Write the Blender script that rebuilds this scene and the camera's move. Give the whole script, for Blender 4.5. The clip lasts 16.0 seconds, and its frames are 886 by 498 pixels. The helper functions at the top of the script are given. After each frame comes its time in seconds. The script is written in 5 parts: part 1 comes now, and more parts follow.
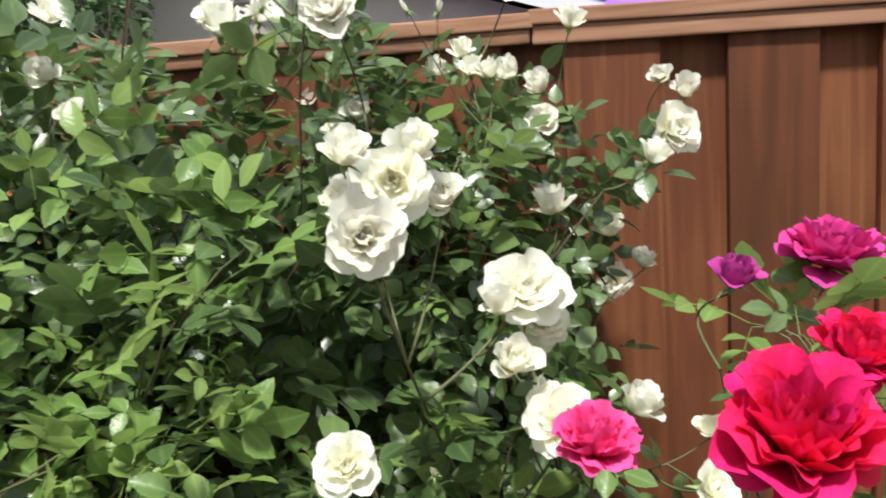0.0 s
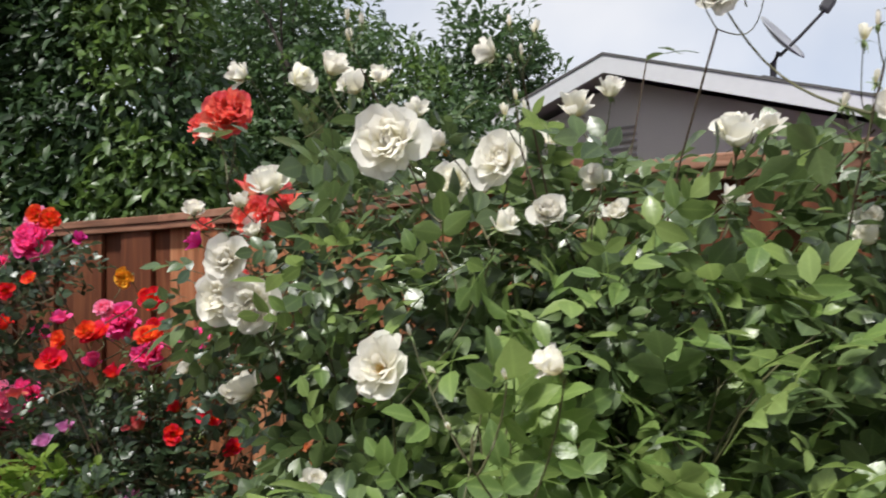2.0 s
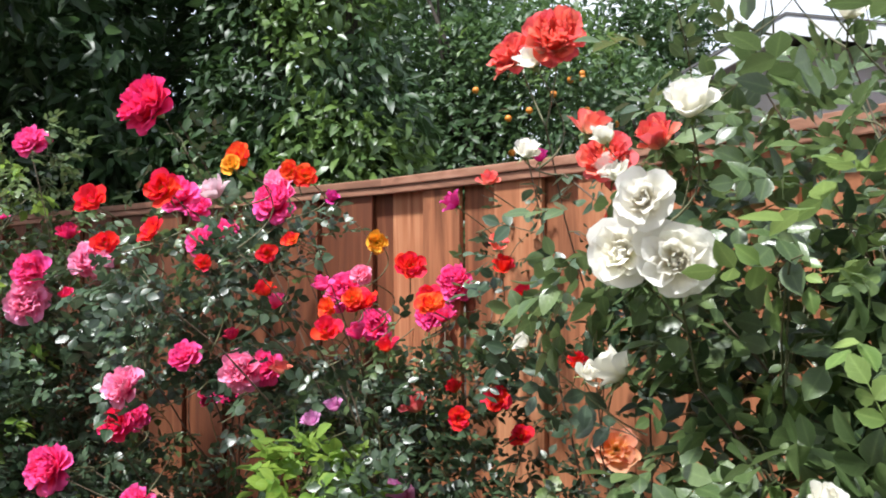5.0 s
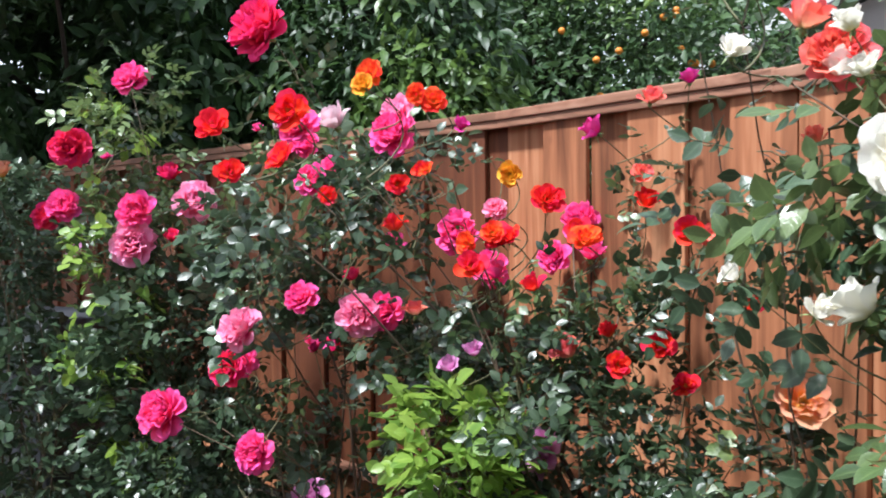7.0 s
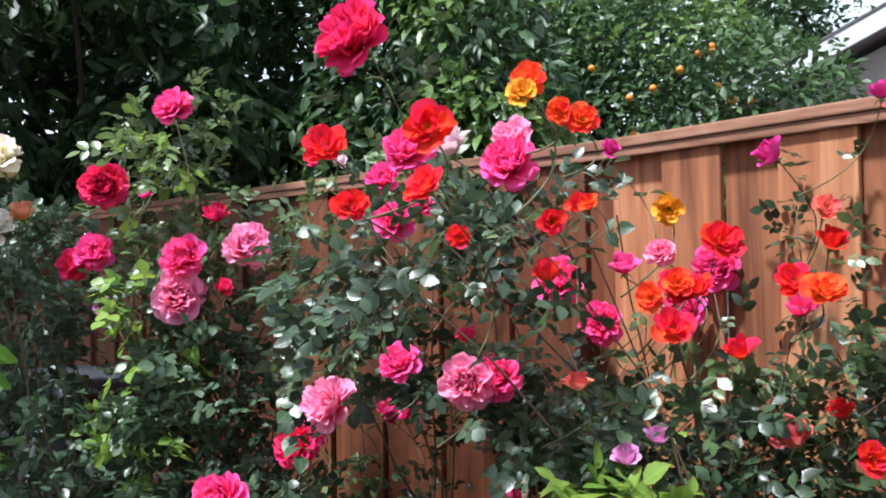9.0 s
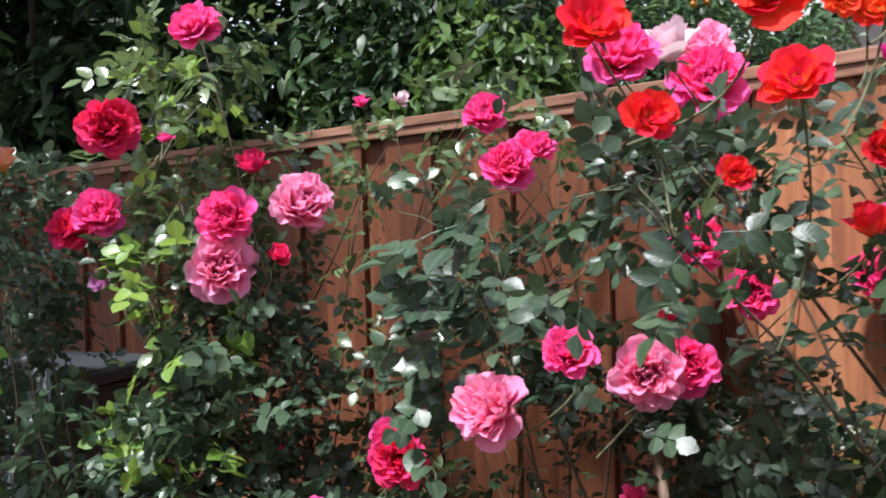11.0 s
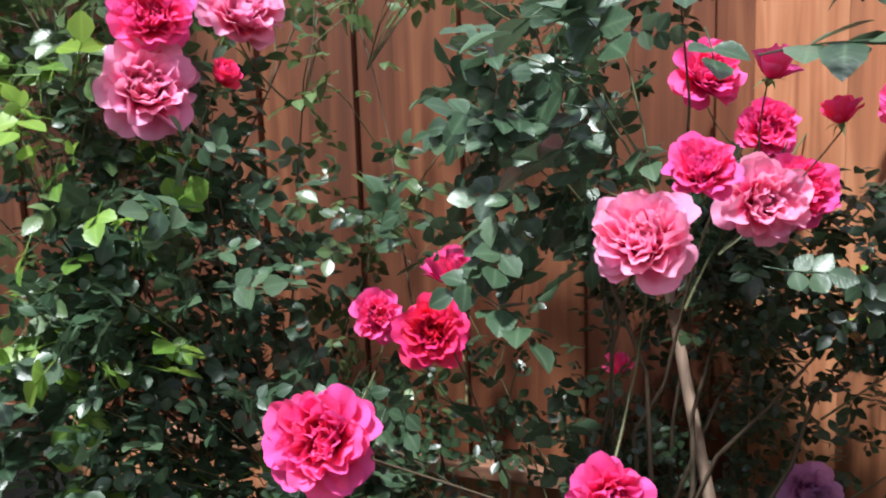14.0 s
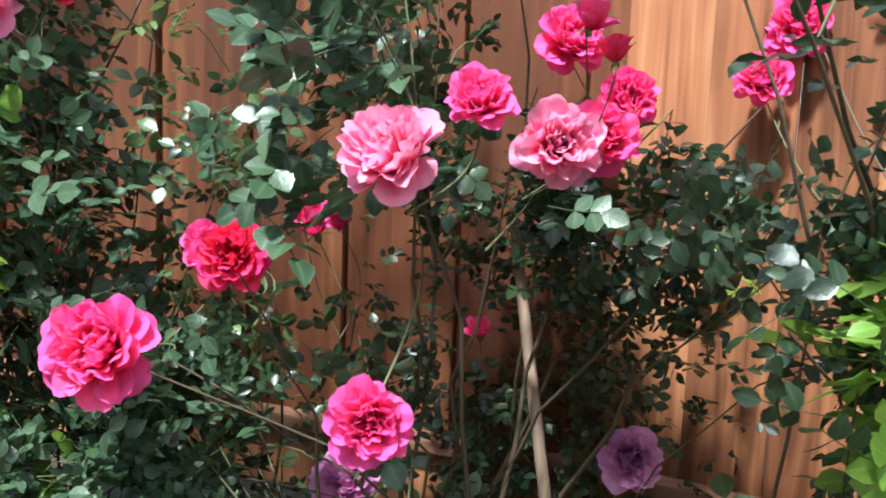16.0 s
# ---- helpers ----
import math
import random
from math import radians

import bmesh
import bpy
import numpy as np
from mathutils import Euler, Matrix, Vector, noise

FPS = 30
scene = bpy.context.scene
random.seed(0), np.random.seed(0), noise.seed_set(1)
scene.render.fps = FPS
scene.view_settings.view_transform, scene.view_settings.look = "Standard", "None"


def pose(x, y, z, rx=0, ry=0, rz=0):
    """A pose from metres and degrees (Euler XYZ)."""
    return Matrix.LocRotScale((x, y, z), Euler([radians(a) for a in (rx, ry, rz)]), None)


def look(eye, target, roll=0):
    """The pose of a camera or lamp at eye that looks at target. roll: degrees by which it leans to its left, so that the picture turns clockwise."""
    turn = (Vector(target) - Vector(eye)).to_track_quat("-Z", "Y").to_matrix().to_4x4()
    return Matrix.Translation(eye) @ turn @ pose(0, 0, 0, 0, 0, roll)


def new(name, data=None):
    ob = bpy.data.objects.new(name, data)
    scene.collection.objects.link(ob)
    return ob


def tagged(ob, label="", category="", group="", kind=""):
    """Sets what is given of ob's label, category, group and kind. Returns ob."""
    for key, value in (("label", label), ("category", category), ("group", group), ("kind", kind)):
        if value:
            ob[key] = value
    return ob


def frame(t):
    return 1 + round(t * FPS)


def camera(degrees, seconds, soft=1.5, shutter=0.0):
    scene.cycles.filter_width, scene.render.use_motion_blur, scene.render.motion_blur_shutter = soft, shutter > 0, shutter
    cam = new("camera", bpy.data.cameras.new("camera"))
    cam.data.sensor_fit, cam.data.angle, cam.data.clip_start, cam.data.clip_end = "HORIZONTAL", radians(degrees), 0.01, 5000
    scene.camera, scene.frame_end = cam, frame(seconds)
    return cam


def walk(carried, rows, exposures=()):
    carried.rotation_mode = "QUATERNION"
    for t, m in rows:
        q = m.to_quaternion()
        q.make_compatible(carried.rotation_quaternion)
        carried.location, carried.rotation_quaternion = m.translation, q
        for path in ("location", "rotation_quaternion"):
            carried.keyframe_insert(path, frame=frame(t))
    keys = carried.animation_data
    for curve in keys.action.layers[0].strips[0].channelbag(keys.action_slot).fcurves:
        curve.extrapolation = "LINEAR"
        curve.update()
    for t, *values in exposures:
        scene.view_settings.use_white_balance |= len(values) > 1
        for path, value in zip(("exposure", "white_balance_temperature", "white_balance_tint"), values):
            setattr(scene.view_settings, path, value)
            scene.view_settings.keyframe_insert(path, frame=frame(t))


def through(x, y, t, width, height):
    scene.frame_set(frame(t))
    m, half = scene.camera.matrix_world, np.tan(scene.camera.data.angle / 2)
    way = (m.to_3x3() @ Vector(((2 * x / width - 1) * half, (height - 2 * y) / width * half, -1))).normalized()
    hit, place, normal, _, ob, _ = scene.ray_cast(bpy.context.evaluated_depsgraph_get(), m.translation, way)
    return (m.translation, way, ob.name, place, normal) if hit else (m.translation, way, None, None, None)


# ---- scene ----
cam = camera(57.6, 16.0, soft=1.9, shutter=0.2)
PATH = [
    (0, (0.03, 0.029, 1.276), (0.006, 2.01, 1.001), -3.4),
    (0.5, (-0.03, 0.005, 1.274), (-0.215, 1.993, 1.151), -2.3),
    (1, (-0.076, -0.024, 1.275), (-0.429, 1.945, 1.311), -1.8),
    (1.5, (-0.125, -0.055, 1.259), (-0.726, 1.849, 1.372), -1.2),
    (2, (-0.174, -0.08, 1.236), (-1.01, 1.735, 1.325), -1.0),
    (2.5, (-0.24, -0.08, 1.222), (-1.231, 1.655, 1.287), -0.9),
    (3, (-0.33, -0.054, 1.213), (-1.405, 1.631, 1.278), -0.7),
    (3.5, (-0.414, -0.017, 1.212), (-1.507, 1.656, 1.278), -0.5),
    (6, (-0.787, -0.02, 1.181), (-1.899, 1.643, 1.194), -0.4),
    (6.5, (-0.83, -0.012, 1.167), (-1.994, 1.614, 1.144), -0.4),
    (7, (-0.892, 0.026, 1.159), (-2.122, 1.602, 1.096), -0.6),
    (7.5, (-0.986, 0.088, 1.153), (-2.252, 1.634, 1.083), -0.5),
    (8, (-1.08, 0.116, 1.16), (-2.357, 1.655, 1.177), -0.5),
    (8.2, (-1.121, 0.116, 1.169), (-2.391, 1.66, 1.227), -0.4),
    (10.3, (-1.689, 0.225, 1.167), (-2.827, 1.87, 1.165), -0.8),
    (10.5, (-1.737, 0.238, 1.166), (-2.874, 1.884, 1.156), -0.8),
    (11, (-1.895, 0.264, 1.16), (-2.982, 1.942, 1.125), -1.7),
    (11.5, (-2.033, 0.231, 1.175), (-3.097, 1.924, 1.133), -3.1),
    (12, (-2.131, 0.216, 1.19), (-3.324, 1.821, 1.183), -3.2),
    (12.5, (-2.235, 0.26, 1.179), (-3.511, 1.8, 1.232), -2.9),
    (13, (-2.316, 0.329, 1.146), (-3.457, 1.972, 1.118), -2.8),
    (13.5, (-2.384, 0.375, 1.08), (-3.181, 2.201, 0.908), -3.0),
    (14, (-2.418, 0.385, 1.024), (-2.994, 2.281, 0.752), -1.9),
    (14.5, (-2.415, 0.385, 0.981), (-2.863, 2.306, 0.65), 0.0),
    (15, (-2.361, 0.392, 0.944), (-2.824, 2.307, 0.601), 1.4),
    (15.5, (-2.266, 0.433, 0.927), (-2.807, 2.334, 0.618), 2.7),
    (16, (-2.166, 0.443, 0.926), (-2.718, 2.348, 0.663), 2.3),
]
walk(cam, [(t, look(eye, target, roll)) for t, eye, target, roll in PATH],
     [(0, 0.7, 6600, 0), (0.7, 0.45, 6600, 3), (1.5, 0.25, 6500, 9), (2.2, 0.3, 6500, 11), (3.0, 0.58, 6500, 12), (6.0, 1.08, 6000, 9), (8.2, 1.1, 5850, 9), (10.5, 0.95, 5950, 11),
      (12.5, 1.04, 6150, 13), (13.6, 1.12, 6000, 9), (14.5, 1.16, 5800, -1), (16.0, 1.5, 5800, -4)])

# ---------------------------------------------------------------- light
SUN_DIR = Vector((-0.10, -0.43, 0.90)).normalized()
world = bpy.data.worlds.new("sky")
scene.world = world
world.use_nodes = True
wn, wl = world.node_tree.nodes, world.node_tree.links
sky = wn.new("ShaderNodeTexSky")
sky.sky_type = "NISHITA"
sky.sun_disc = False
sky.sun_elevation = math.asin(SUN_DIR.z)
sky.sun_rotation = math.atan2(SUN_DIR.x, SUN_DIR.y)
sky.dust_density = 3.0
cloud = wn.new("ShaderNodeTexNoise")
cloud.inputs["Scale"].default_value = 2.2
cloud.inputs["Detail"].default_value = 5.0
cloud_ramp = wn.new("ShaderNodeValToRGB")
cloud_ramp.color_ramp.elements[0].position, cloud_ramp.color_ramp.elements[1].position = 0.30, 0.62
cloud_ramp.color_ramp.elements[0].color = (7.6, 8.6, 10.6, 1)
cloud_ramp.color_ramp.elements[1].color = (12.0, 12.2, 12.8, 1)
wmix = wn.new("ShaderNodeMix")
wmix.data_type = "RGBA"
wmix.inputs["Factor"].default_value = 0.82
wco = wn.new("ShaderNodeTexCoord")
wl.new(wco.outputs["Generated"], cloud.inputs["Vector"])
wl.new(cloud.outputs["Fac"], cloud_ramp.inputs["Fac"])
wl.new(sky.outputs["Color"], wmix.inputs["A"])
wl.new(cloud_ramp.outputs["Color"], wmix.inputs["B"])
wxyz = wn.new("ShaderNodeSeparateXYZ")
wl.new(wco.outputs["Generated"], wxyz.inputs[0])
haze = wn.new("ShaderNodeValToRGB")
haze.color_ramp.elements[0].color = (1.55, 1.55, 1.52, 1)
haze.color_ramp.elements[1].position = 0.75
haze.color_ramp.elements[1].color = (0.85, 0.85, 0.87, 1)
wl.new(wxyz.outputs["Z"], haze.inputs["Fac"])
whaze = wn.new("ShaderNodeMix")
whaze.data_type, whaze.blend_type = "RGBA", "MULTIPLY"
whaze.inputs["Factor"].default_value = 1.0
wl.new(wmix.outputs["Result"], whaze.inputs["A"])
wl.new(haze.outputs["Color"], whaze.inputs["B"])
wl.new(whaze.outputs["Result"], wn["Background"].inputs["Color"])
wn["Background"].inputs["Strength"].default_value = 0.055
sun = new("sun", bpy.data.lights.new("sun", "SUN"))
sun.data.energy, sun.data.angle, sun.data.color = 4.6, radians(5.0), (1.0, 0.97, 0.93)
sun.matrix_world = look(SUN_DIR * 30, (0, 0, 0))


# ---------------------------------------------------------------- materials
def material(name):
    m = bpy.data.materials.new(name)
    m.use_nodes = True
    return m, m.node_tree.nodes, m.node_tree.links, m.node_tree.nodes["Principled BSDF"]


def mix_colour(nodes, links, fac, a, b):
    n = nodes.new("ShaderNodeMix")
    n.data_type = "RGBA"
    for key, v in (("Factor", fac), ("A", a), ("B", b)):
        if isinstance(v, (float, int)):
            n.inputs[key].default_value = v
        elif isinstance(v, tuple):
            n.inputs[key].default_value = (*v, 1)
        else:
            links.new(v, n.inputs[key])
    return n.outputs["Result"]


def maths(nodes, links, op, a, b=0.0):
    n = nodes.new("ShaderNodeMath")
    n.operation = op
    for i, v in enumerate((a, b)):
        if isinstance(v, (float, int)):
            n.inputs[i].default_value = v
        else:
            links.new(v, n.inputs[i])
    return n.outputs[0]


def noise_of(nodes, links, scale, detail=3.0, stretch=None, space="Object"):
    tc = nodes.new("ShaderNodeTexCoord") if space != "World" else nodes.new("ShaderNodeNewGeometry")
    n = nodes.new("ShaderNodeTexNoise")
    n.inputs["Scale"].default_value = scale
    n.inputs["Detail"].default_value = detail
    out = tc.outputs["Position" if space == "World" else space]
    if stretch:
        mp = nodes.new("ShaderNodeMapping")
        mp.inputs["Scale"].default_value = stretch
        links.new(out, mp.inputs["Vector"])
        out = mp.outputs["Vector"]
    links.new(out, n.inputs["Vector"])
    return n.outputs["Fac"]


def bump(nodes, links, p, height, strength, distance):
    b = nodes.new("ShaderNodeBump")
    b.inputs["Strength"].default_value, b.inputs["Distance"].default_value = strength, distance
    links.new(height, b.inputs["Height"])
    links.new(b.outputs["Normal"], p.inputs["Normal"])


def ramp(nodes, links, fac, stops):
    r = nodes.new("ShaderNodeValToRGB")
    el = r.color_ramp.elements
    while len(el) < len(stops):
        el.new(0.5)
    for e, (pos, col) in zip(el, stops):
        e.position, e.color = pos, (*col, 1)
    links.new(fac, r.inputs["Fac"])
    return r.outputs["Color"]


def leaf_material(name, dark, mid, light, rough=0.31, through=0.26, gloss=0.7):
    m, n, l, p = material(name)
    oi, ge = n.new("ShaderNodeObjectInfo"), n.new("ShaderNodeNewGeometry")
    r = maths(n, l, "FRACT", maths(n, l, "ADD", oi.outputs["Random"], ge.outputs["Random Per Island"]))
    tone = maths(n, l, "ADD", maths(n, l, "MULTIPLY", r, 0.62), maths(n, l, "MULTIPLY", noise_of(n, l, 5.0, 2.0, space="World"), 0.38))
    col = ramp(n, l, tone, [(0.12, dark), (0.5, mid), (0.88, light)])
    vein = n.new("ShaderNodeAttribute")
    vein.attribute_name = "across"
    rib = maths(n, l, "POWER", maths(n, l, "SUBTRACT", 1.0, vein.outputs["Fac"]), 10.0)
    col = mix_colour(n, l, maths(n, l, "MULTIPLY", rib, 0.35), col, tuple(min(1, c * 1.7 + 0.02) for c in light))
    up = n.new("ShaderNodeAttribute")
    up.attribute_name = "along"
    wave = maths(n, l, "SINE", maths(n, l, "MULTIPLY", maths(n, l, "SUBTRACT", maths(n, l, "MULTIPLY", up.outputs["Fac"], 6.5), maths(n, l, "MULTIPLY", vein.outputs["Fac"], 1.5)), 6.283))
    side = maths(n, l, "POWER", maths(n, l, "MAXIMUM", wave, 0.0), 7.0)
    col = mix_colour(n, l, maths(n, l, "MULTIPLY", side, 0.08), col, tuple(min(1, c * 1.7 + 0.02) for c in light))
    rim = maths(n, l, "POWER", vein.outputs["Fac"], 7.0)
    col = mix_colour(n, l, maths(n, l, "MULTIPLY", rim, 0.22), col, tuple(min(1, c * 1.5 + 0.02) for c in light))
    blotch = maths(n, l, "MULTIPLY", noise_of(n, l, 38.0, 2.0, space="World"), 0.30)
    col = mix_colour(n, l, blotch, col, tuple(c * 0.8 for c in dark))
    fine = noise_of(n, l, 140.0, 3.0)
    col = mix_colour(n, l, maths(n, l, "MULTIPLY", fine, 0.22), col, tuple(c * 0.55 for c in dark))
    l.new(col, p.inputs["Base Color"])
    p.inputs["Roughness"].default_value = rough
    p.inputs["Specular IOR Level"].default_value = gloss
    bump(n, l, p, maths(n, l, "SUBTRACT", fine, maths(n, l, "MULTIPLY", side, 0.22)), 0.22, 0.0025)
    t = n.new("ShaderNodeBsdfTranslucent")
    l.new(mix_colour(n, l, 0.45, col, tuple(min(1, c * 1.5) for c in light)), t.inputs["Color"])
    s = n.new("ShaderNodeMixShader")
    s.inputs["Fac"].default_value = through
    l.new(p.outputs["BSDF"], s.inputs[1])
    l.new(t.outputs["BSDF"], s.inputs[2])
    l.new(s.outputs["Shader"], n["Material Output"].inputs["Surface"])
    return m


def petal_material(name, base, middle, tip, through=0.30, streak=0.15, rough=0.6):
    m, n, l, p = material(name)
    oi, ge = n.new("ShaderNodeObjectInfo"), n.new("ShaderNodeNewGeometry")
    at = n.new("ShaderNodeAttribute")
    at.attribute_name = "along"
    wob = maths(n, l, "MULTIPLY", maths(n, l, "SUBTRACT", noise_of(n, l, 9.0, 4.0), 0.5), 0.5)
    shift = maths(n, l, "MULTIPLY", maths(n, l, "SUBTRACT", ge.outputs["Random Per Island"], 0.5), 0.30)
    tone = maths(n, l, "ADD", maths(n, l, "ADD", at.outputs["Fac"], wob), shift)
    col = ramp(n, l, tone, [(0.05, base), (0.42, middle), (0.86, tip)])
    hs = n.new("ShaderNodeHueSaturation")
    l.new(col, hs.inputs["Color"])
    l.new(maths(n, l, "ADD", 0.488, maths(n, l, "MULTIPLY", oi.outputs["Random"], 0.024)), hs.inputs["Hue"])
    l.new(maths(n, l, "ADD", 0.86, maths(n, l, "MULTIPLY", oi.outputs["Random"], 0.22)), hs.inputs["Value"])
    veins = noise_of(n, l, 26.0, 4.0)
    col = mix_colour(n, l, maths(n, l, "MULTIPLY", veins, streak), hs.outputs["Color"], tuple(c * 0.6 for c in middle))
    l.new(col, p.inputs["Base Color"])
    p.inputs["Roughness"].default_value = rough
    p.inputs["Specular IOR Level"].default_value = 0.15
    bump(n, l, p, veins, 0.12, 0.01)
    t = n.new("ShaderNodeBsdfTranslucent")
    l.new(col, t.inputs["Color"])
    s = n.new("ShaderNodeMixShader")
    s.inputs["Fac"].default_value = through
    l.new(p.outputs["BSDF"], s.inputs[1])
    l.new(t.outputs["BSDF"], s.inputs[2])
    l.new(s.outputs["Shader"], n["Material Output"].inputs["Surface"])
    return m


def wood_material(name, dark, mid, light, stretch, rough=0.7):
    m, n, l, p = material(name)
    oi, ge = n.new("ShaderNodeObjectInfo"), n.new("ShaderNodeNewGeometry")
    off = n.new("ShaderNodeVectorMath")
    off.operation = "MULTIPLY_ADD"
    cb = n.new("ShaderNodeCombineXYZ")
    l.new(oi.outputs["Random"], cb.inputs[0]), l.new(oi.outputs["Random"], cb.inputs[1]), l.new(oi.outputs["Random"], cb.inputs[2])
    l.new(cb.outputs[0], off.inputs[0])
    off.inputs[1].default_value = (7.1, 5.3, 3.7)
    l.new(ge.outputs["Position"], off.inputs[2])
    mp = n.new("ShaderNodeMapping")
    mp.inputs["Scale"].default_value = stretch
    l.new(off.outputs[0], mp.inputs["Vector"])
    warp = n.new("ShaderNodeTexNoise")
    warp.inputs["Scale"].default_value, warp.inputs["Detail"].default_value, warp.inputs["Distortion"].default_value = 1.0, 6.0, 1.6
    l.new(mp.outputs[0], warp.inputs["Vector"])
    big = n.new("ShaderNodeTexNoise")
    big.inputs["Scale"].default_value, big.inputs["Detail"].default_value = 2.6, 3.0
    l.new(off.outputs[0], big.inputs["Vector"])
    tone = maths(n, l, "ADD", maths(n, l, "MULTIPLY", warp.outputs["Fac"], 0.62), maths(n, l, "MULTIPLY", big.outputs["Fac"], 0.34))
    tone = maths(n, l, "ADD", tone, maths(n, l, "MULTIPLY", maths(n, l, "SUBTRACT", oi.outputs["Random"], 0.5), 0.20))
    col = ramp(n, l, tone, [(0.28, dark), (0.5, mid), (0.72, light)])
    knots = n.new("ShaderNodeTexVoronoi")
    knots.inputs["Scale"].default_value = 1.0
    mk = n.new("ShaderNodeMapping")
    mk.inputs["Scale"].default_value = tuple(3.4 if s > 5 else 2.1 for s in stretch)
    l.new(off.outputs[0], mk.inputs["Vector"])
    l.new(mk.outputs[0], knots.inputs["Vector"])
    spot = n.new("ShaderNodeMapRange")
    spot.inputs["From Min"].default_value, spot.inputs["From Max"].default_value = 0.03, 0.075
    spot.inputs["To Min"].default_value, spot.inputs["To Max"].default_value = 0.85, 0.0
    l.new(knots.outputs["Distance"], spot.inputs["Value"])
    col = mix_colour(n, l, spot.outputs[0], col, tuple(c * 0.35 for c in dark))
    l.new(col, p.inputs["Base Color"])
    p.inputs["Roughness"].default_value = rough
    p.inputs["Specular IOR Level"].default_value = 0.3
    bump(n, l, p, warp.outputs["Fac"], 0.5, 0.004)
    return m


def plain_material(name, a, b, scale, rough=0.8, bump_size=0.004, metal=0.0, strength=0.4):
    m, n, l, p = material(name)
    f = noise_of(n, l, scale, 6.0, space="World")
    g = noise_of(n, l, scale * 0.13, 3.0, space="World")
    col = mix_colour(n, l, maths(n, l, "ADD", maths(n, l, "MULTIPLY", f, 0.6), maths(n, l, "MULTIPLY", g, 0.4)), a, b)
    l.new(col, p.inputs["Base Color"])
    p.inputs["Roughness"].default_value, p.inputs["Metallic"].default_value = rough, metal
    bump(n, l, p, f, strength, bump_size)
    return m


M_WOOD = wood_material("redwood_boards", (0.13, 0.046, 0.020), (0.35, 0.136, 0.062), (0.54, 0.270, 0.140), (22, 22, 1.1))
M_CAP = wood_material("redwood_cap", (0.12, 0.056, 0.035), (0.27, 0.130, 0.080), (0.39, 0.215, 0.145), (1.3, 26, 26))
# Redder, darker board copy: shade on the end runs is put into its colour.
M_WOOD_DEEP = wood_material("redwood_boards_shaded", (0.075, 0.023, 0.010), (0.125, 0.039, 0.016), (0.215, 0.080, 0.034), (22, 22, 1.1))
M_STAKE = wood_material("stake_wood", (0.30, 0.19, 0.14), (0.46, 0.32, 0.24), (0.58, 0.44, 0.34), (40, 40, 2))
M_LEAF = leaf_material("rose_leaf_green", (0.036, 0.064, 0.025), (0.082, 0.134, 0.046), (0.165, 0.232, 0.080), 0.33, 0.26, 0.8)
M_LEAF_NEW = leaf_material("rose_leaf_fresh", (0.085, 0.155, 0.040), (0.175, 0.28, 0.070), (0.32, 0.42, 0.13), 0.34, 0.36)
# Scarlet bush leaf; also puts the shade inside other bushes into colour.
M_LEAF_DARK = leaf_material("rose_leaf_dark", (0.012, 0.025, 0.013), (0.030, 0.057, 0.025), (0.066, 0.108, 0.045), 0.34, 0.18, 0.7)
M_LEAF_BLUE = leaf_material("rose_leaf_bluegreen", (0.018, 0.038, 0.021), (0.045, 0.084, 0.041), (0.110, 0.162, 0.088), 0.36, 0.18, 0.6)
M_LEAF_BRIGHT = leaf_material("leaf_bright_green", (0.075, 0.19, 0.028), (0.14, 0.30, 0.042), (0.24, 0.42, 0.080), 0.42, 0.42)
M_LEAF_LIME = leaf_material("leaf_lime", (0.10, 0.20, 0.028), (0.18, 0.32, 0.048), (0.32, 0.44, 0.08), 0.40, 0.42)
M_TREE = leaf_material("tree_leaf", (0.015, 0.034, 0.014), (0.032, 0.072, 0.026), (0.070, 0.130, 0.036), 0.46, 0.25, 0.45)
# Lighter copy of the tree leaf: sunlight on young leaves put into colour.
M_TREE_LIT = leaf_material("tree_leaf_young_sunlit", (0.045, 0.095, 0.025), (0.085, 0.155, 0.036), (0.16, 0.25, 0.055), 0.40, 0.32)
M_CITRUS = leaf_material("citrus_leaf", (0.022, 0.052, 0.020), (0.048, 0.100, 0.035), (0.098, 0.165, 0.052), 0.44, 0.28, 0.5)
M_CANE = plain_material("rose_cane", (0.055, 0.040, 0.026), (0.13, 0.085, 0.050), 90.0, 0.75)
M_TWIG = plain_material("rose_stem_green", (0.060, 0.076, 0.027), (0.13, 0.11, 0.052), 60.0, 0.6)
M_CALYX = plain_material("calyx_green", (0.10, 0.17, 0.045), (0.20, 0.25, 0.09), 80.0, 0.55)
M_STAMEN = plain_material("stamen_yellow", (0.62, 0.38, 0.06), (0.80, 0.58, 0.14), 90.0, 0.7)
M_BARK = plain_material("tree_bark", (0.022, 0.017, 0.013), (0.055, 0.043, 0.032), 22.0, 0.9, 0.02)
M_SOIL = plain_material("garden_soil", (0.035, 0.026, 0.018), (0.085, 0.064, 0.042), 38.0, 0.95, 0.02, 0.0, 0.8)
M_GRASS = leaf_material("grass_blades", (0.035, 0.075, 0.018), (0.070, 0.13, 0.030), (0.17, 0.20, 0.07), 0.5, 0.3)
M_STUCCO = plain_material("stucco_greige", (0.50, 0.455, 0.425), (0.57, 0.525, 0.495), 55.0, 0.9, 0.006)
M_FASCIA = plain_material("white_fascia_paint", (0.52, 0.53, 0.55), (0.64, 0.65, 0.66), 12.0, 0.55)
M_SHINGLE = plain_material("roof_shingle_grey", (0.060, 0.058, 0.060), (0.13, 0.125, 0.12), 30.0, 0.9, 0.01)
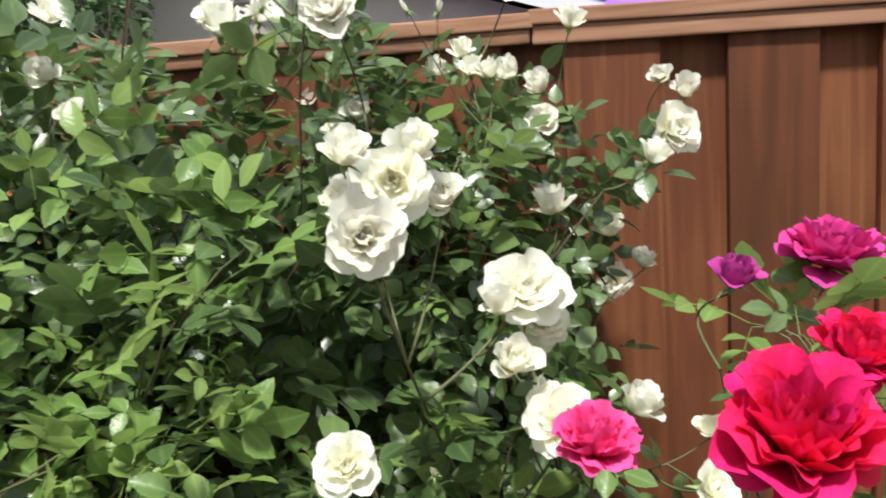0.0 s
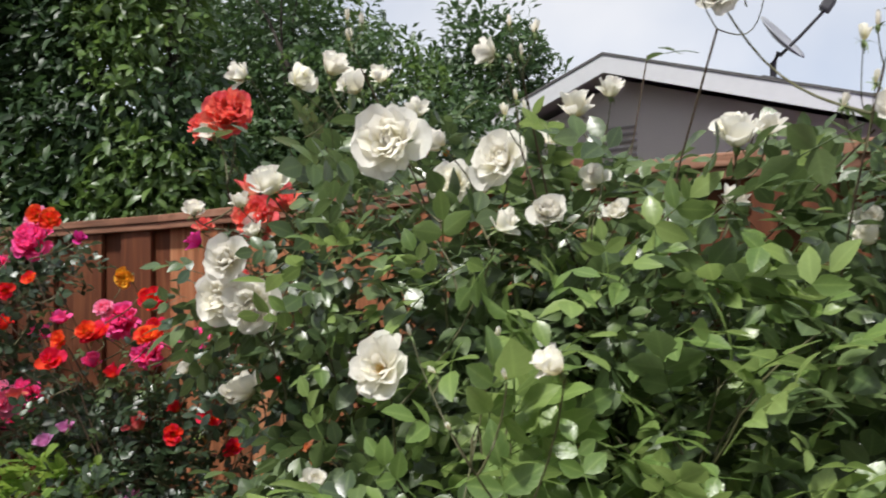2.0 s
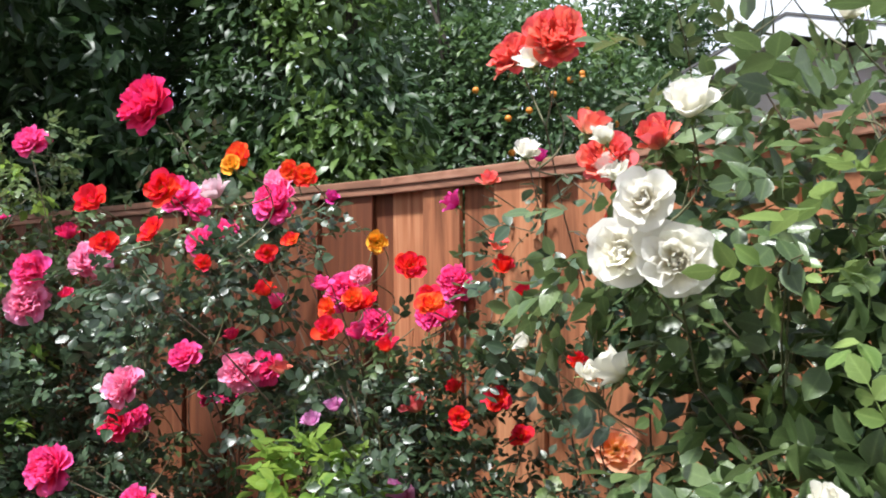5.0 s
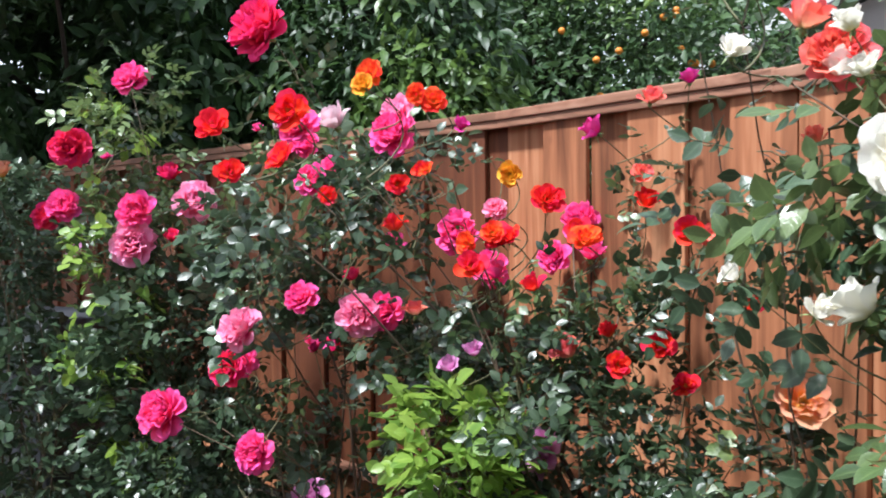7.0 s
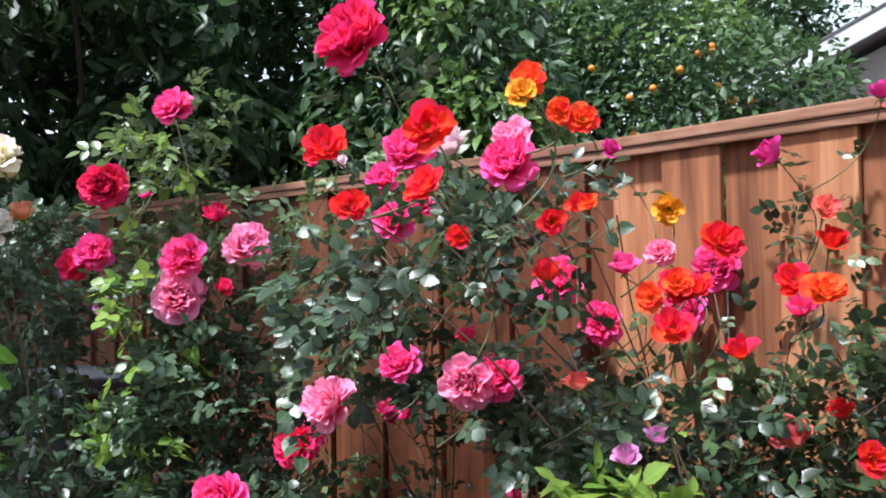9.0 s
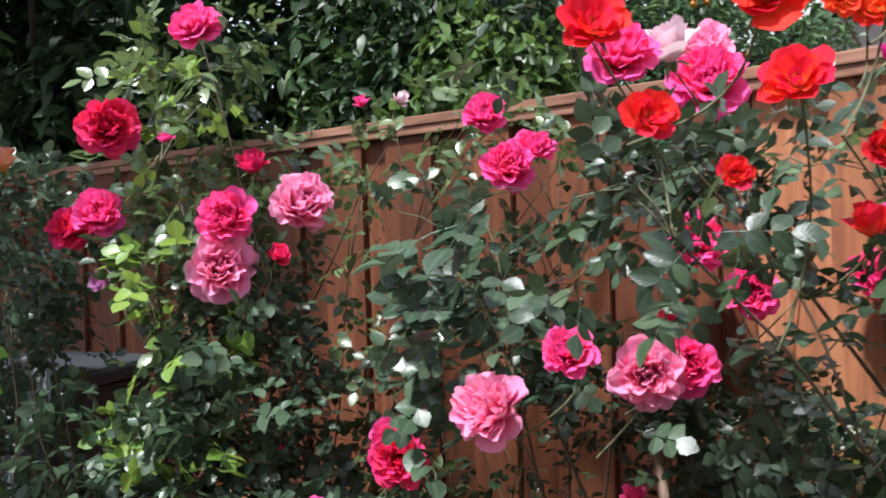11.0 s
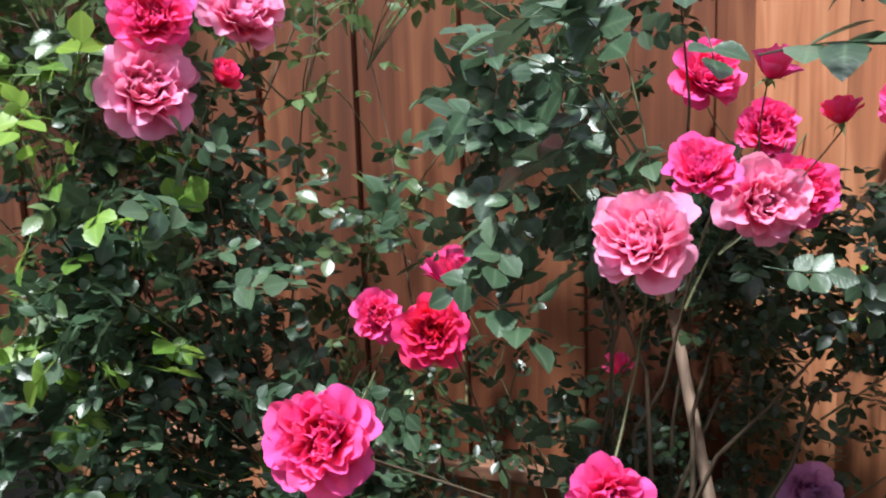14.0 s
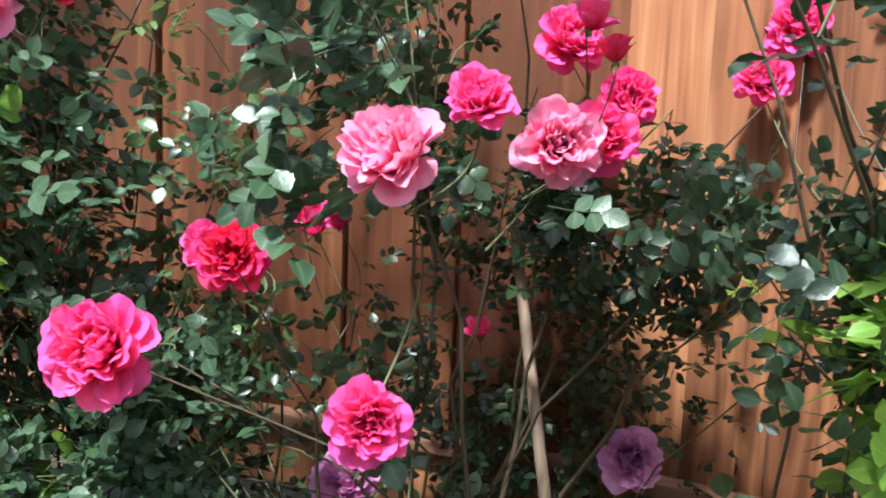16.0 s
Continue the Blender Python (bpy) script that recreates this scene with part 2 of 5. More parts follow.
M_SOFFIT = plain_material("soffit_grey", (0.30, 0.28, 0.27), (0.38, 0.36, 0.35), 14.0, 0.8)
M_DISH = plain_material("dish_grey", (0.24, 0.25, 0.27), (0.32, 0.33, 0.35), 8.0, 0.45)
M_DARKMETAL = plain_material("dark_metal", (0.035, 0.036, 0.040), (0.075, 0.075, 0.08), 20.0, 0.5)
M_POLE = plain_material("pole_timber", (0.05, 0.042, 0.037), (0.12, 0.10, 0.09), 18.0, 0.9)
M_CANOPY = plain_material("purple_canopy_fabric", (0.33, 0.13, 0.72), (0.40, 0.17, 0.80), 6.0, 0.75)
M_ORANGE = plain_material("orange_peel", (0.55, 0.17, 0.012), (0.70, 0.26, 0.025), 40.0, 0.5)
M_BIN = plain_material("dark_bin_plastic", (0.020, 0.024, 0.030), (0.038, 0.042, 0.050), 10.0, 0.5)
M_PALE = plain_material("pale_grey_plastic", (0.40, 0.43, 0.47), (0.52, 0.55, 0.58), 10.0, 0.4)
PETALS = {
    "white": petal_material("petal_white", (0.94, 0.86, 0.60), (0.955, 0.93, 0.81), (0.965, 0.945, 0.87), 0.50, 0.02),
    "ivory": petal_material("petal_ivory", (0.92, 0.83, 0.52), (0.95, 0.91, 0.78), (0.96, 0.94, 0.86), 0.44, 0.02),
    "cream": petal_material("petal_cream", (0.94, 0.72, 0.26), (0.955, 0.86, 0.58), (0.965, 0.90, 0.75), 0.42, 0.03),
    "peach": petal_material("petal_peach", (0.97, 0.66, 0.12), (0.95, 0.52, 0.15), (0.93, 0.46, 0.29), 0.4, 0.05),
    "coral": petal_material("petal_coral", (0.92, 0.66, 0.4), (0.92, 0.36, 0.25), (0.88, 0.17, 0.15), 0.36, 0.06),
    "red": petal_material("petal_scarlet", (0.88, 0.3, 0.05), (0.88, 0.045, 0.03), (0.84, 0.024, 0.045), 0.38, 0.06),
    "orange": petal_material("petal_orange", (0.92, 0.52, 0.04), (0.92, 0.2, 0.025), (0.88, 0.07, 0.03), 0.38, 0.06),
    "yellow": petal_material("petal_yellow", (0.86, 0.66, 0.05), (0.90, 0.58, 0.03), (0.88, 0.40, 0.04), 0.28, 0.08),
    "pink": petal_material("petal_pink", (0.88, 0.016, 0.20), (0.98, 0.075, 0.32), (0.99, 0.40, 0.61), 0.42, 0.03),
    "rose": petal_material("petal_rose", (0.82, 0.007, 0.12), (0.96, 0.024, 0.22), (0.98, 0.12, 0.40), 0.38, 0.03),
    "cerise": petal_material("petal_cerise", (0.62, 0.004, 0.045), (0.84, 0.012, 0.095), (0.90, 0.05, 0.20), 0.30, 0.06),
    "crimson": petal_material("petal_crimson", (0.46, 0.004, 0.045), (0.76, 0.006, 0.085), (0.84, 0.02, 0.15), 0.25, 0.08),
    "magenta": petal_material("petal_magenta", (0.42, 0.006, 0.13), (0.62, 0.014, 0.22), (0.72, 0.06, 0.33), 0.25, 0.1),
    "purple": petal_material("petal_purple", (0.22, 0.010, 0.11), (0.30, 0.020, 0.20), (0.52, 0.06, 0.32), 0.25, 0.2),
    "lavender": petal_material("petal_lavender", (0.55, 0.12, 0.4), (0.71, 0.2, 0.53), (0.78, 0.36, 0.65), 0.34, 0.08),
    "blush": petal_material("petal_blush", (0.82, 0.42, 0.45), (0.84, 0.55, 0.60), (0.86, 0.66, 0.72), 0.30, 0.10),
}


# ---------------------------------------------------------------- mesh helpers
def mesh_of(name, verts, faces, mat, smooth=True, attrs=None):
    me = bpy.data.meshes.new(name)
    verts = np.asarray(verts, dtype=np.float32)
    faces = np.asarray(faces, dtype=np.int32)
    k = faces.shape[1]
    me.vertices.add(len(verts))
    me.vertices.foreach_set("co", verts.ravel())
    me.loops.add(faces.size)
    me.loops.foreach_set("vertex_index", faces.ravel())
    me.polygons.add(len(faces))
    me.polygons.foreach_set("loop_start", np.arange(0, faces.size, k, dtype=np.int32))
    me.update(calc_edges=True)
    me.validate()
    if smooth:
        me.polygons.foreach_set("use_smooth", np.ones(len(me.polygons), dtype=bool))
    for key, values in (attrs or {}).items():
        a = me.attributes.new(key, "FLOAT", "POINT")
        a.data.foreach_set("value", np.asarray(values, dtype=np.float32))
    me.materials.append(mat)
    return me


def part(name, me, parent, label="", kind=""):
    if isinstance(me, bmesh.types.BMesh):
        raise TypeError
    ob = new(name, me)
    ob.parent = parent
    return tagged(ob, label, kind=kind)


def from_bm(name, bm, mat, smooth=False):
    me = bpy.data.meshes.new(name)
    bmesh.ops.recalc_face_normals(bm, faces=bm.faces)
    bm.to_mesh(me)
    bm.free()
    if smooth:
        me.polygons.foreach_set("use_smooth", np.ones(len(me.polygons), dtype=bool))
    me.materials.append(mat)
    return me


def box(bm, size, m=Matrix(), bevel=0.0):
    made = bmesh.ops.create_cube(bm, size=1.0, matrix=m @ Matrix.Diagonal((*size, 1)))
    if bevel:
        edges = list({e for v in made["verts"] for e in v.link_edges})
        bmesh.ops.bevel(bm, geom=edges, offset=bevel, segments=2, affect="EDGES", profile=0.6)


def tube_arrays(points, radii, sides=6):
    """One tapered tube along a line of points."""
    pts = np.asarray(points, dtype=float)
    d = np.gradient(pts, axis=0)
    d /= np.linalg.norm(d, axis=1, keepdims=True) + 1e-9
    ref = np.where(np.abs(d[:, 2:3]) > 0.9, np.array([[1.0, 0, 0]]), np.array([[0, 0, 1.0]]))
    a = np.cross(d, ref)
    a /= np.linalg.norm(a, axis=1, keepdims=True) + 1e-9
    b = np.cross(d, a)
    ang = np.linspace(0, 2 * np.pi, sides, endpoint=False)
    r = np.asarray(radii, dtype=float)[:, None, None]
    v = pts[:, None, :] + r * (np.cos(ang)[None, :, None] * a[:, None, :] + np.sin(ang)[None, :, None] * b[:, None, :])
    f = []
    for i in range(len(pts) - 1):
        for j in range(sides):
            k = (j + 1) % sides
            f.append((i * sides + j, i * sides + k, (i + 1) * sides + k, (i + 1) * sides + j))
    return v.reshape(-1, 3), np.array(f)


def tubes_mesh(name, lines, mat, sides=6):
    """Many tapered tubes in one mesh; lines of (points, radii)."""
    vs, fs, n = [], [], 0
    for points, radii in lines:
        v, f = tube_arrays(points, radii, sides)
        vs.append(v), fs.append(f + n)
        n += len(v)
    return mesh_of(name, np.concatenate(vs), np.concatenate(fs), mat)


def bend(rng, a, b, sag=0.08, n=6, wander=0.03):
    """A curved line from a to b."""
    a, b = np.asarray(a, float), np.asarray(b, float)
    t = np.linspace(0, 1, n)[:, None]
    side = rng.normal(0, wander, 3) * np.linalg.norm(b - a) * 3
    arc = np.sin(t * np.pi) * (side + np.array([0, 0, sag]))
    return a + (b - a) * t + arc + rng.normal(0, wander * 0.15, (n, 3)) * (t * (1 - t) * 4)


# ---------------------------------------------------------------- leaves
def leaflet(length, width, tip=1.0, fold=0.25, curl=0.25, lobes=0.0, teeth=0.0, sections=6):
    """A folded, curved leaf blade along +y with its face up: verts, quads, distance from the rib."""
    t = np.linspace(0, 1, sections)
    w = np.sin(np.pi * np.clip(t, 0, 1) ** (0.80 * tip)) ** 0.85
    w[0], w[-1] = 0.10, 0.02
    if lobes:
        w = w * (1 + lobes * np.cos(t * np.pi * 5 + 0.6))
    if teeth:
        w = w * (1 + teeth * np.where(np.arange(sections) % 2, 1, -1))
    w = np.abs(w) * width / 2
    y = t * length
    z = -curl * length * t ** 2
    v, a = [], []
    for i in range(sections):
        v += [(-w[i], y[i] + 0.10 * w[i], z[i] + fold * w[i]), (0, y[i], z[i]), (w[i], y[i] + 0.10 * w[i], z[i] + fold * w[i])]
        a += [(1.0, t[i]), (0.0, t[i]), (1.0, t[i])]
    f = []
    for i in range(sections - 1):
        k = 3 * i
        f += [(k, k + 1, k + 4, k + 3), (k + 1, k + 2, k + 5, k + 4)]
    return np.array(v), np.array(f), np.array(a)


def placed(v, m):
    m = np.array(m)
    return v @ m[:3, :3].T + m[:3, 3]


def spray_arrays(rng, n=5, size=0.042, ratio=0.62, stalk=True, **kw):
    """A compound leaf: an end leaflet and pairs along a thin stalk."""
    vs, fs, at, count = [], [], [], 0
    rachis = size * (1.0 + 0.55 * (n // 2))

    def put(v, f, a):
        nonlocal count
        vs.append(v), fs.append(f + count), at.append(a)
        count += len(v)

    droop = rng.uniform(0.05, 0.35)
    spots = [(rachis, 0.0)]
    for k in range(n // 2):
        y = rachis - size * (0.42 + 0.62 * k)
        spots += [(y, rng.uniform(50, 72)), (y, -rng.uniform(50, 72))]
    for y, turn in spots:
        s = size * rng.uniform(0.86, 1.12) * (1.0 if turn == 0 else 0.90)
        v, f, a = leaflet(s, s * ratio * rng.uniform(0.9, 1.1), fold=rng.uniform(0.04, 0.34), curl=rng.uniform(0.0, 0.30), **kw)
        m = pose(0, y, -droop * y * y / max(rachis, 1e-4), rng.uniform(-22, 12), rng.uniform(-22, 22), -turn + rng.uniform(-8, 8))
        put(placed(v, m), f, a)
    if stalk:
        yy = np.linspace(0, rachis, 4)
        v, f = tube_arrays(np.stack([yy * 0, yy, -droop * yy ** 2 / max(rachis, 1e-4)], 1), [size * 0.022] * 4, 3)
        put(v, f, np.full((len(v), 2), 0.9))
    return np.concatenate(vs), np.concatenate(fs), np.concatenate(at)


def frames_for(rng, outward, lift=0.55, spread=0.55):
    """Turn matrices for leaves that grow outward with their faces to the light."""
    n = len(outward)
    f = outward + rng.normal(0, spread, (n, 3))
    f[:, 2] = f[:, 2] * 0.7 - 0.05
    f /= np.linalg.norm(f, axis=1, keepdims=True)
    up = np.array([[0, 0, lift]]) + outward * 0.55 + rng.normal(0, 0.42, (n, 3))
    x = np.cross(f, up)
    x /= np.linalg.norm(x, axis=1, keepdims=True) + 1e-9
    z = np.cross(x, f)
    return np.stack([x, f, z], axis=2)


def leaf_attrs(a):
    return {"across": a[:, 0], "along": a[:, 1]}


def scatter_mesh(name, variants, places, turns, scales, which, mat):
    """All the leaves of one kind in one mesh."""
    vs, fs, at, count = [], [], [], 0
    for k, (v, f, a) in enumerate(variants):
        sel = np.nonzero(which == k)[0]
        if not len(sel):
            continue
        w = np.einsum("nij,vj->nvi", turns[sel], v) * scales[sel, None, None] + places[sel, None, :]
        vs.append(w.reshape(-1, 3))
        fs.append((f[None] + (np.arange(len(sel)) * len(v))[:, None, None] + count).reshape(-1, 4))
        at.append(np.tile(a, (len(sel), 1)))
        count += len(sel) * len(v)
    return mesh_of(name, np.concatenate(vs), np.concatenate(fs), mat, attrs=leaf_attrs(np.concatenate(at)))


def in_blob(rng, centre, half, count, power=2.6, inner=0.35, gaps=0.30, scale=4.0):
    """Points in the outer part of a lumpy rounded body, with gaps, and the way out at each."""
    out, ways = [], []
    c, h = np.array(centre, float), np.array(half, float)
    while len(out) < count:
        p = rng.uniform(-1.12, 1.12, (count * 3, 3))
        r = np.sum(np.abs(p) ** power, axis=1) ** (1 / power)
        for q, k in zip(p, r):
            w = c + q * h
            if w[2] < 0.03:
                continue
            lump = noise.noise(Vector(w * scale)) * 0.32
            if inner < k < 1.0 + lump and noise.noise(Vector(w * scale * 1.7 + 9.0)) > -0.75 + gaps:
                g = q / h
                out.append(w), ways.append(g / (np.linalg.norm(g) + 1e-9))
                if len(out) >= count:
                    break
    return np.array(out), np.array(ways)


# ---------------------------------------------------------------- roses
def petal_arrays(rng, phi, angles, half, length, ruffle=0.05, nu=7, nv=7):
    """One petal round the flower's axis (+z). angles: its lean from the axis at base, middle and tip; half: half its spread round the axis, in degrees."""
    u, v = np.linspace(-1, 1, nu), np.linspace(0, 1, nv)
    fine = np.linspace(0, 1, 41)
    a0, a1, a2 = angles
    th = np.radians(a0 * (1 - fine) * (1 - 2 * fine) + a1 * 4 * fine * (1 - fine) + a2 * fine * (2 * fine - 1))
    r = np.concatenate([[0], np.cumsum(np.sin((th[1:] + th[:-1]) / 2))]) / 40 * length + 0.025
    z = np.concatenate([[0], np.cumsum(np.cos((th[1:] + th[:-1]) / 2))]) / 40 * length
    ph, amp, notch = rng.uniform(0, 6.28), rng.uniform(0.5, 1.3) * ruffle * length, rng.uniform(0.0, 0.06)
    verts, along = [], []
    for i in range(nv):
        spread = math.radians(half) * (0.45 + 0.55 * math.sin(math.pi * min(1.0, 0.12 + 0.62 * v[i])))
        for j in range(nu):
            t = v[i] * (1 - 0.20 * abs(u[j]) ** 2.4 - notch * max(0.0, 1 - 4 * abs(u[j])))
            rr, zz, lean = np.interp(t, fine, r), np.interp(t, fine, z), np.interp(t, fine, th)
            wave = amp * v[i] ** 2 * (math.sin(2.6 * u[j] + ph) + 0.55 * math.sin(6.1 * u[j] + 2 * ph)) - 0.10 * length * u[j] ** 2 * v[i] * math.sin(lean)
            rr = rr + wave * math.cos(lean)
            zz = zz - wave * math.sin(lean)
            a = phi + u[j] * spread
            verts.append((math.cos(a) * rr, math.sin(a) * rr, zz))
            along.append(v[i])
    faces = [(i * nu + j, i * nu + j + 1, (i + 1) * nu + j + 1, (i + 1) * nu + j) for i in range(nv - 1) for j in range(nu - 1)]
    return np.array(verts), np.array(faces), np.array(along)


RINGS = {  # petals, lean at base, middle and tip, half spread, length
    "full": [(4, 14, 0, -24, 66, 0.35), (6, 28, 3, -14, 52, 0.42), (8, 40, 8, -4, 42, 0.48), (9, 50, 14, 8, 36, 0.53), (10, 60, 22, 22, 33, 0.56), (11, 68, 30, 38, 31, 0.58), (11, 78, 40, 58, 30, 0.58), (9, 88, 54, 82, 31, 0.56), (6, 100, 74, 108, 32, 0.52)],
    "open": [(4, 14, -2, -40, 74, 0.30), (5, 26, 4, -22, 58, 0.36), (6, 44, 12, -4, 52, 0.45), (6, 58, 24, 22, 48, 0.55), (6, 72, 42, 52, 46, 0.62), (6, 82, 62, 84, 45, 0.65)],
    "half": [(3, 50, 0, -22, 80, 0.66), (4, 62, 4, -8, 62, 0.70), (5, 72, 10, 10, 54, 0.72), (5, 80, 20, 40, 48, 0.72), (3, 88, 44, 84, 44, 0.66)],
    "semi": [(4, 40, 14, -8, 46, 0.38), (5, 56, 30, 24, 44, 0.50), (6, 68, 42, 52, 40, 0.57), (6, 80, 60, 80, 38, 0.60)],
    "bud": [(3, 24, -4, -14, 70, 0.80), (3, 30, 0, -8, 64, 0.80), (2, 34, 4, 4, 56, 0.76)],
}
HEART = {"full": 3, "open": 1, "semi": 1, "half": 1, "bud": 9}


def bloom_meshes(kind, mat, seed, apart):
    """The heart of a bloom in one mesh and, where it is large, its outer petals one by one."""
    rng = np.random.default_rng(seed)
    inner, outer = [], []
    for ring, (count, a0, a1, a2, half, length) in enumerate(RINGS[kind]):
        start = rng.uniform(0, 6.28)
        for k in range(count):
            p = petal_arrays(rng, start + 6.283 * k / count + rng.normal(0, 0.14), (a0 + rng.normal(0, 4), a1 + rng.normal(0, 7), a2 + rng.normal(0, 15)), half * rng.uniform(0.9, 1.15),
                             length * rng.uniform(0.84, 1.12), {"full": 0.085, "open": 0.095, "semi": 0.085}.get(kind, 0.055), 9 if kind == "full" else 7)
            (outer if apart and ring >= HEART[kind] else inner).append(p)
    every = np.concatenate([p[0] for p in inner + outer])
    reach = np.percentile(np.hypot(every[:, 0], every[:, 1]), 97) if kind != "bud" else 0.40
    k = 0.5 / reach
    n, fs = 0, []
    for v, f, a in inner:
        fs.append(f + n)
        n += len(v)
    if apart:  # the inner petals grow together at their foot
        size = len(inner[0][0])
        fs.append(np.array([(size * i, size * i + 1, size * (i + 1) + 1, size * (i + 1)) for i in range(len(inner) - 1)]))
    heart = mesh_of("bloom_heart", np.concatenate([p[0] for p in inner]) * k, np.concatenate(fs), mat, attrs={"along": np.concatenate([p[2] for p in inner])})
    return heart, [mesh_of("petal", v * k, f, mat, attrs={"along": a}) for v, f, a in outer]


def calyx_mesh(seed):
    rng = np.random.default_rng(seed)
    v0, f0 = tube_arrays([(0, 0, -0.20), (0, 0, -0.15), (0, 0, -0.07), (0, 0, 0.0), (0, 0, 0.05)], [0.03, 0.065, 0.095, 0.085, 0.06], 8)
    vs, fs, n = [v0], [f0], len(v0)
    for k in range(5):
        v, f, a = leaflet(0.36, 0.11, tip=0.6, fold=0.2, curl=rng.uniform(0.2, 0.9))
        m = pose(0, 0, -0.02, 0, 0, 72 * k + rng.uniform(-8, 8)) @ pose(0, 0.05, 0, rng.uniform(-15, 45), 0, 0)
        vs.append(placed(v, m)), fs.append(f + n)
        n += len(v)
    return mesh_of("calyx", np.concatenate(vs), np.concatenate(fs), M_CALYX)


def stamen_mesh(seed):
    rng = np.random.default_rng(seed)
    lines = []
    for k in range(34):
        a, r = rng.uniform(0, 6.28), 0.10 * math.sqrt(rng.uniform())
        top = (math.cos(a) * r * 1.5, math.sin(a) * r * 1.5, rng.uniform(0.16, 0.24))
        lines.append(([(math.cos(a) * r * 0.4, math.sin(a) * r * 0.4, 0.02), top, (top[0], top[1], top[2] + 0.022)], [0.004, 0.005, 0.014]))
    return tubes_mesh("stamen", lines, M_STAMEN, 4)


BLOOM_MESHES, CALYX_MESHES, STAMEN_MESHES = {}, [calyx_mesh(s) for s in range(3)], [stamen_mesh(s) for s in range(2)]
BLOOM_SPOTS = []


def clear_of_blooms(p):
    """Which places leave the blooms free: none right at a bloom, none on its open, outer side, few between it and the sun."""
    ok = np.ones(len(p), bool)
    for c, size in BLOOM_SPOTS:
        d = p - c
        near = np.linalg.norm(d, axis=1) < 0.55 * size + 0.022
        sunward = d @ np.array(SUN_DIR)
        shade = (sunward > 0) & (sunward < 1.0) & (np.linalg.norm(d - sunward[:, None] * np.array(SUN_DIR), axis=1) < 0.60 * size + 0.008)
        ok &= ~(near | shade)
        ways = [(0.0, -1.0, 0.0)] + ([(0.0, -0.88, 0.47)] if c[2] < 0.6 else []) + ([(0.55, -0.835, 0.0)] if c[0] < -0.85 else [])
        for axis in ways:
            out = d @ np.array(axis)
            side = np.linalg.norm(d - out[:, None] * np.array(axis), axis=1)
            ok &= ~((out > 0) & (out < (0.65 if size > 0.085 else 0.4)) & (side < 0.50 * size + 0.024 + 0.12 * out))
    return ok


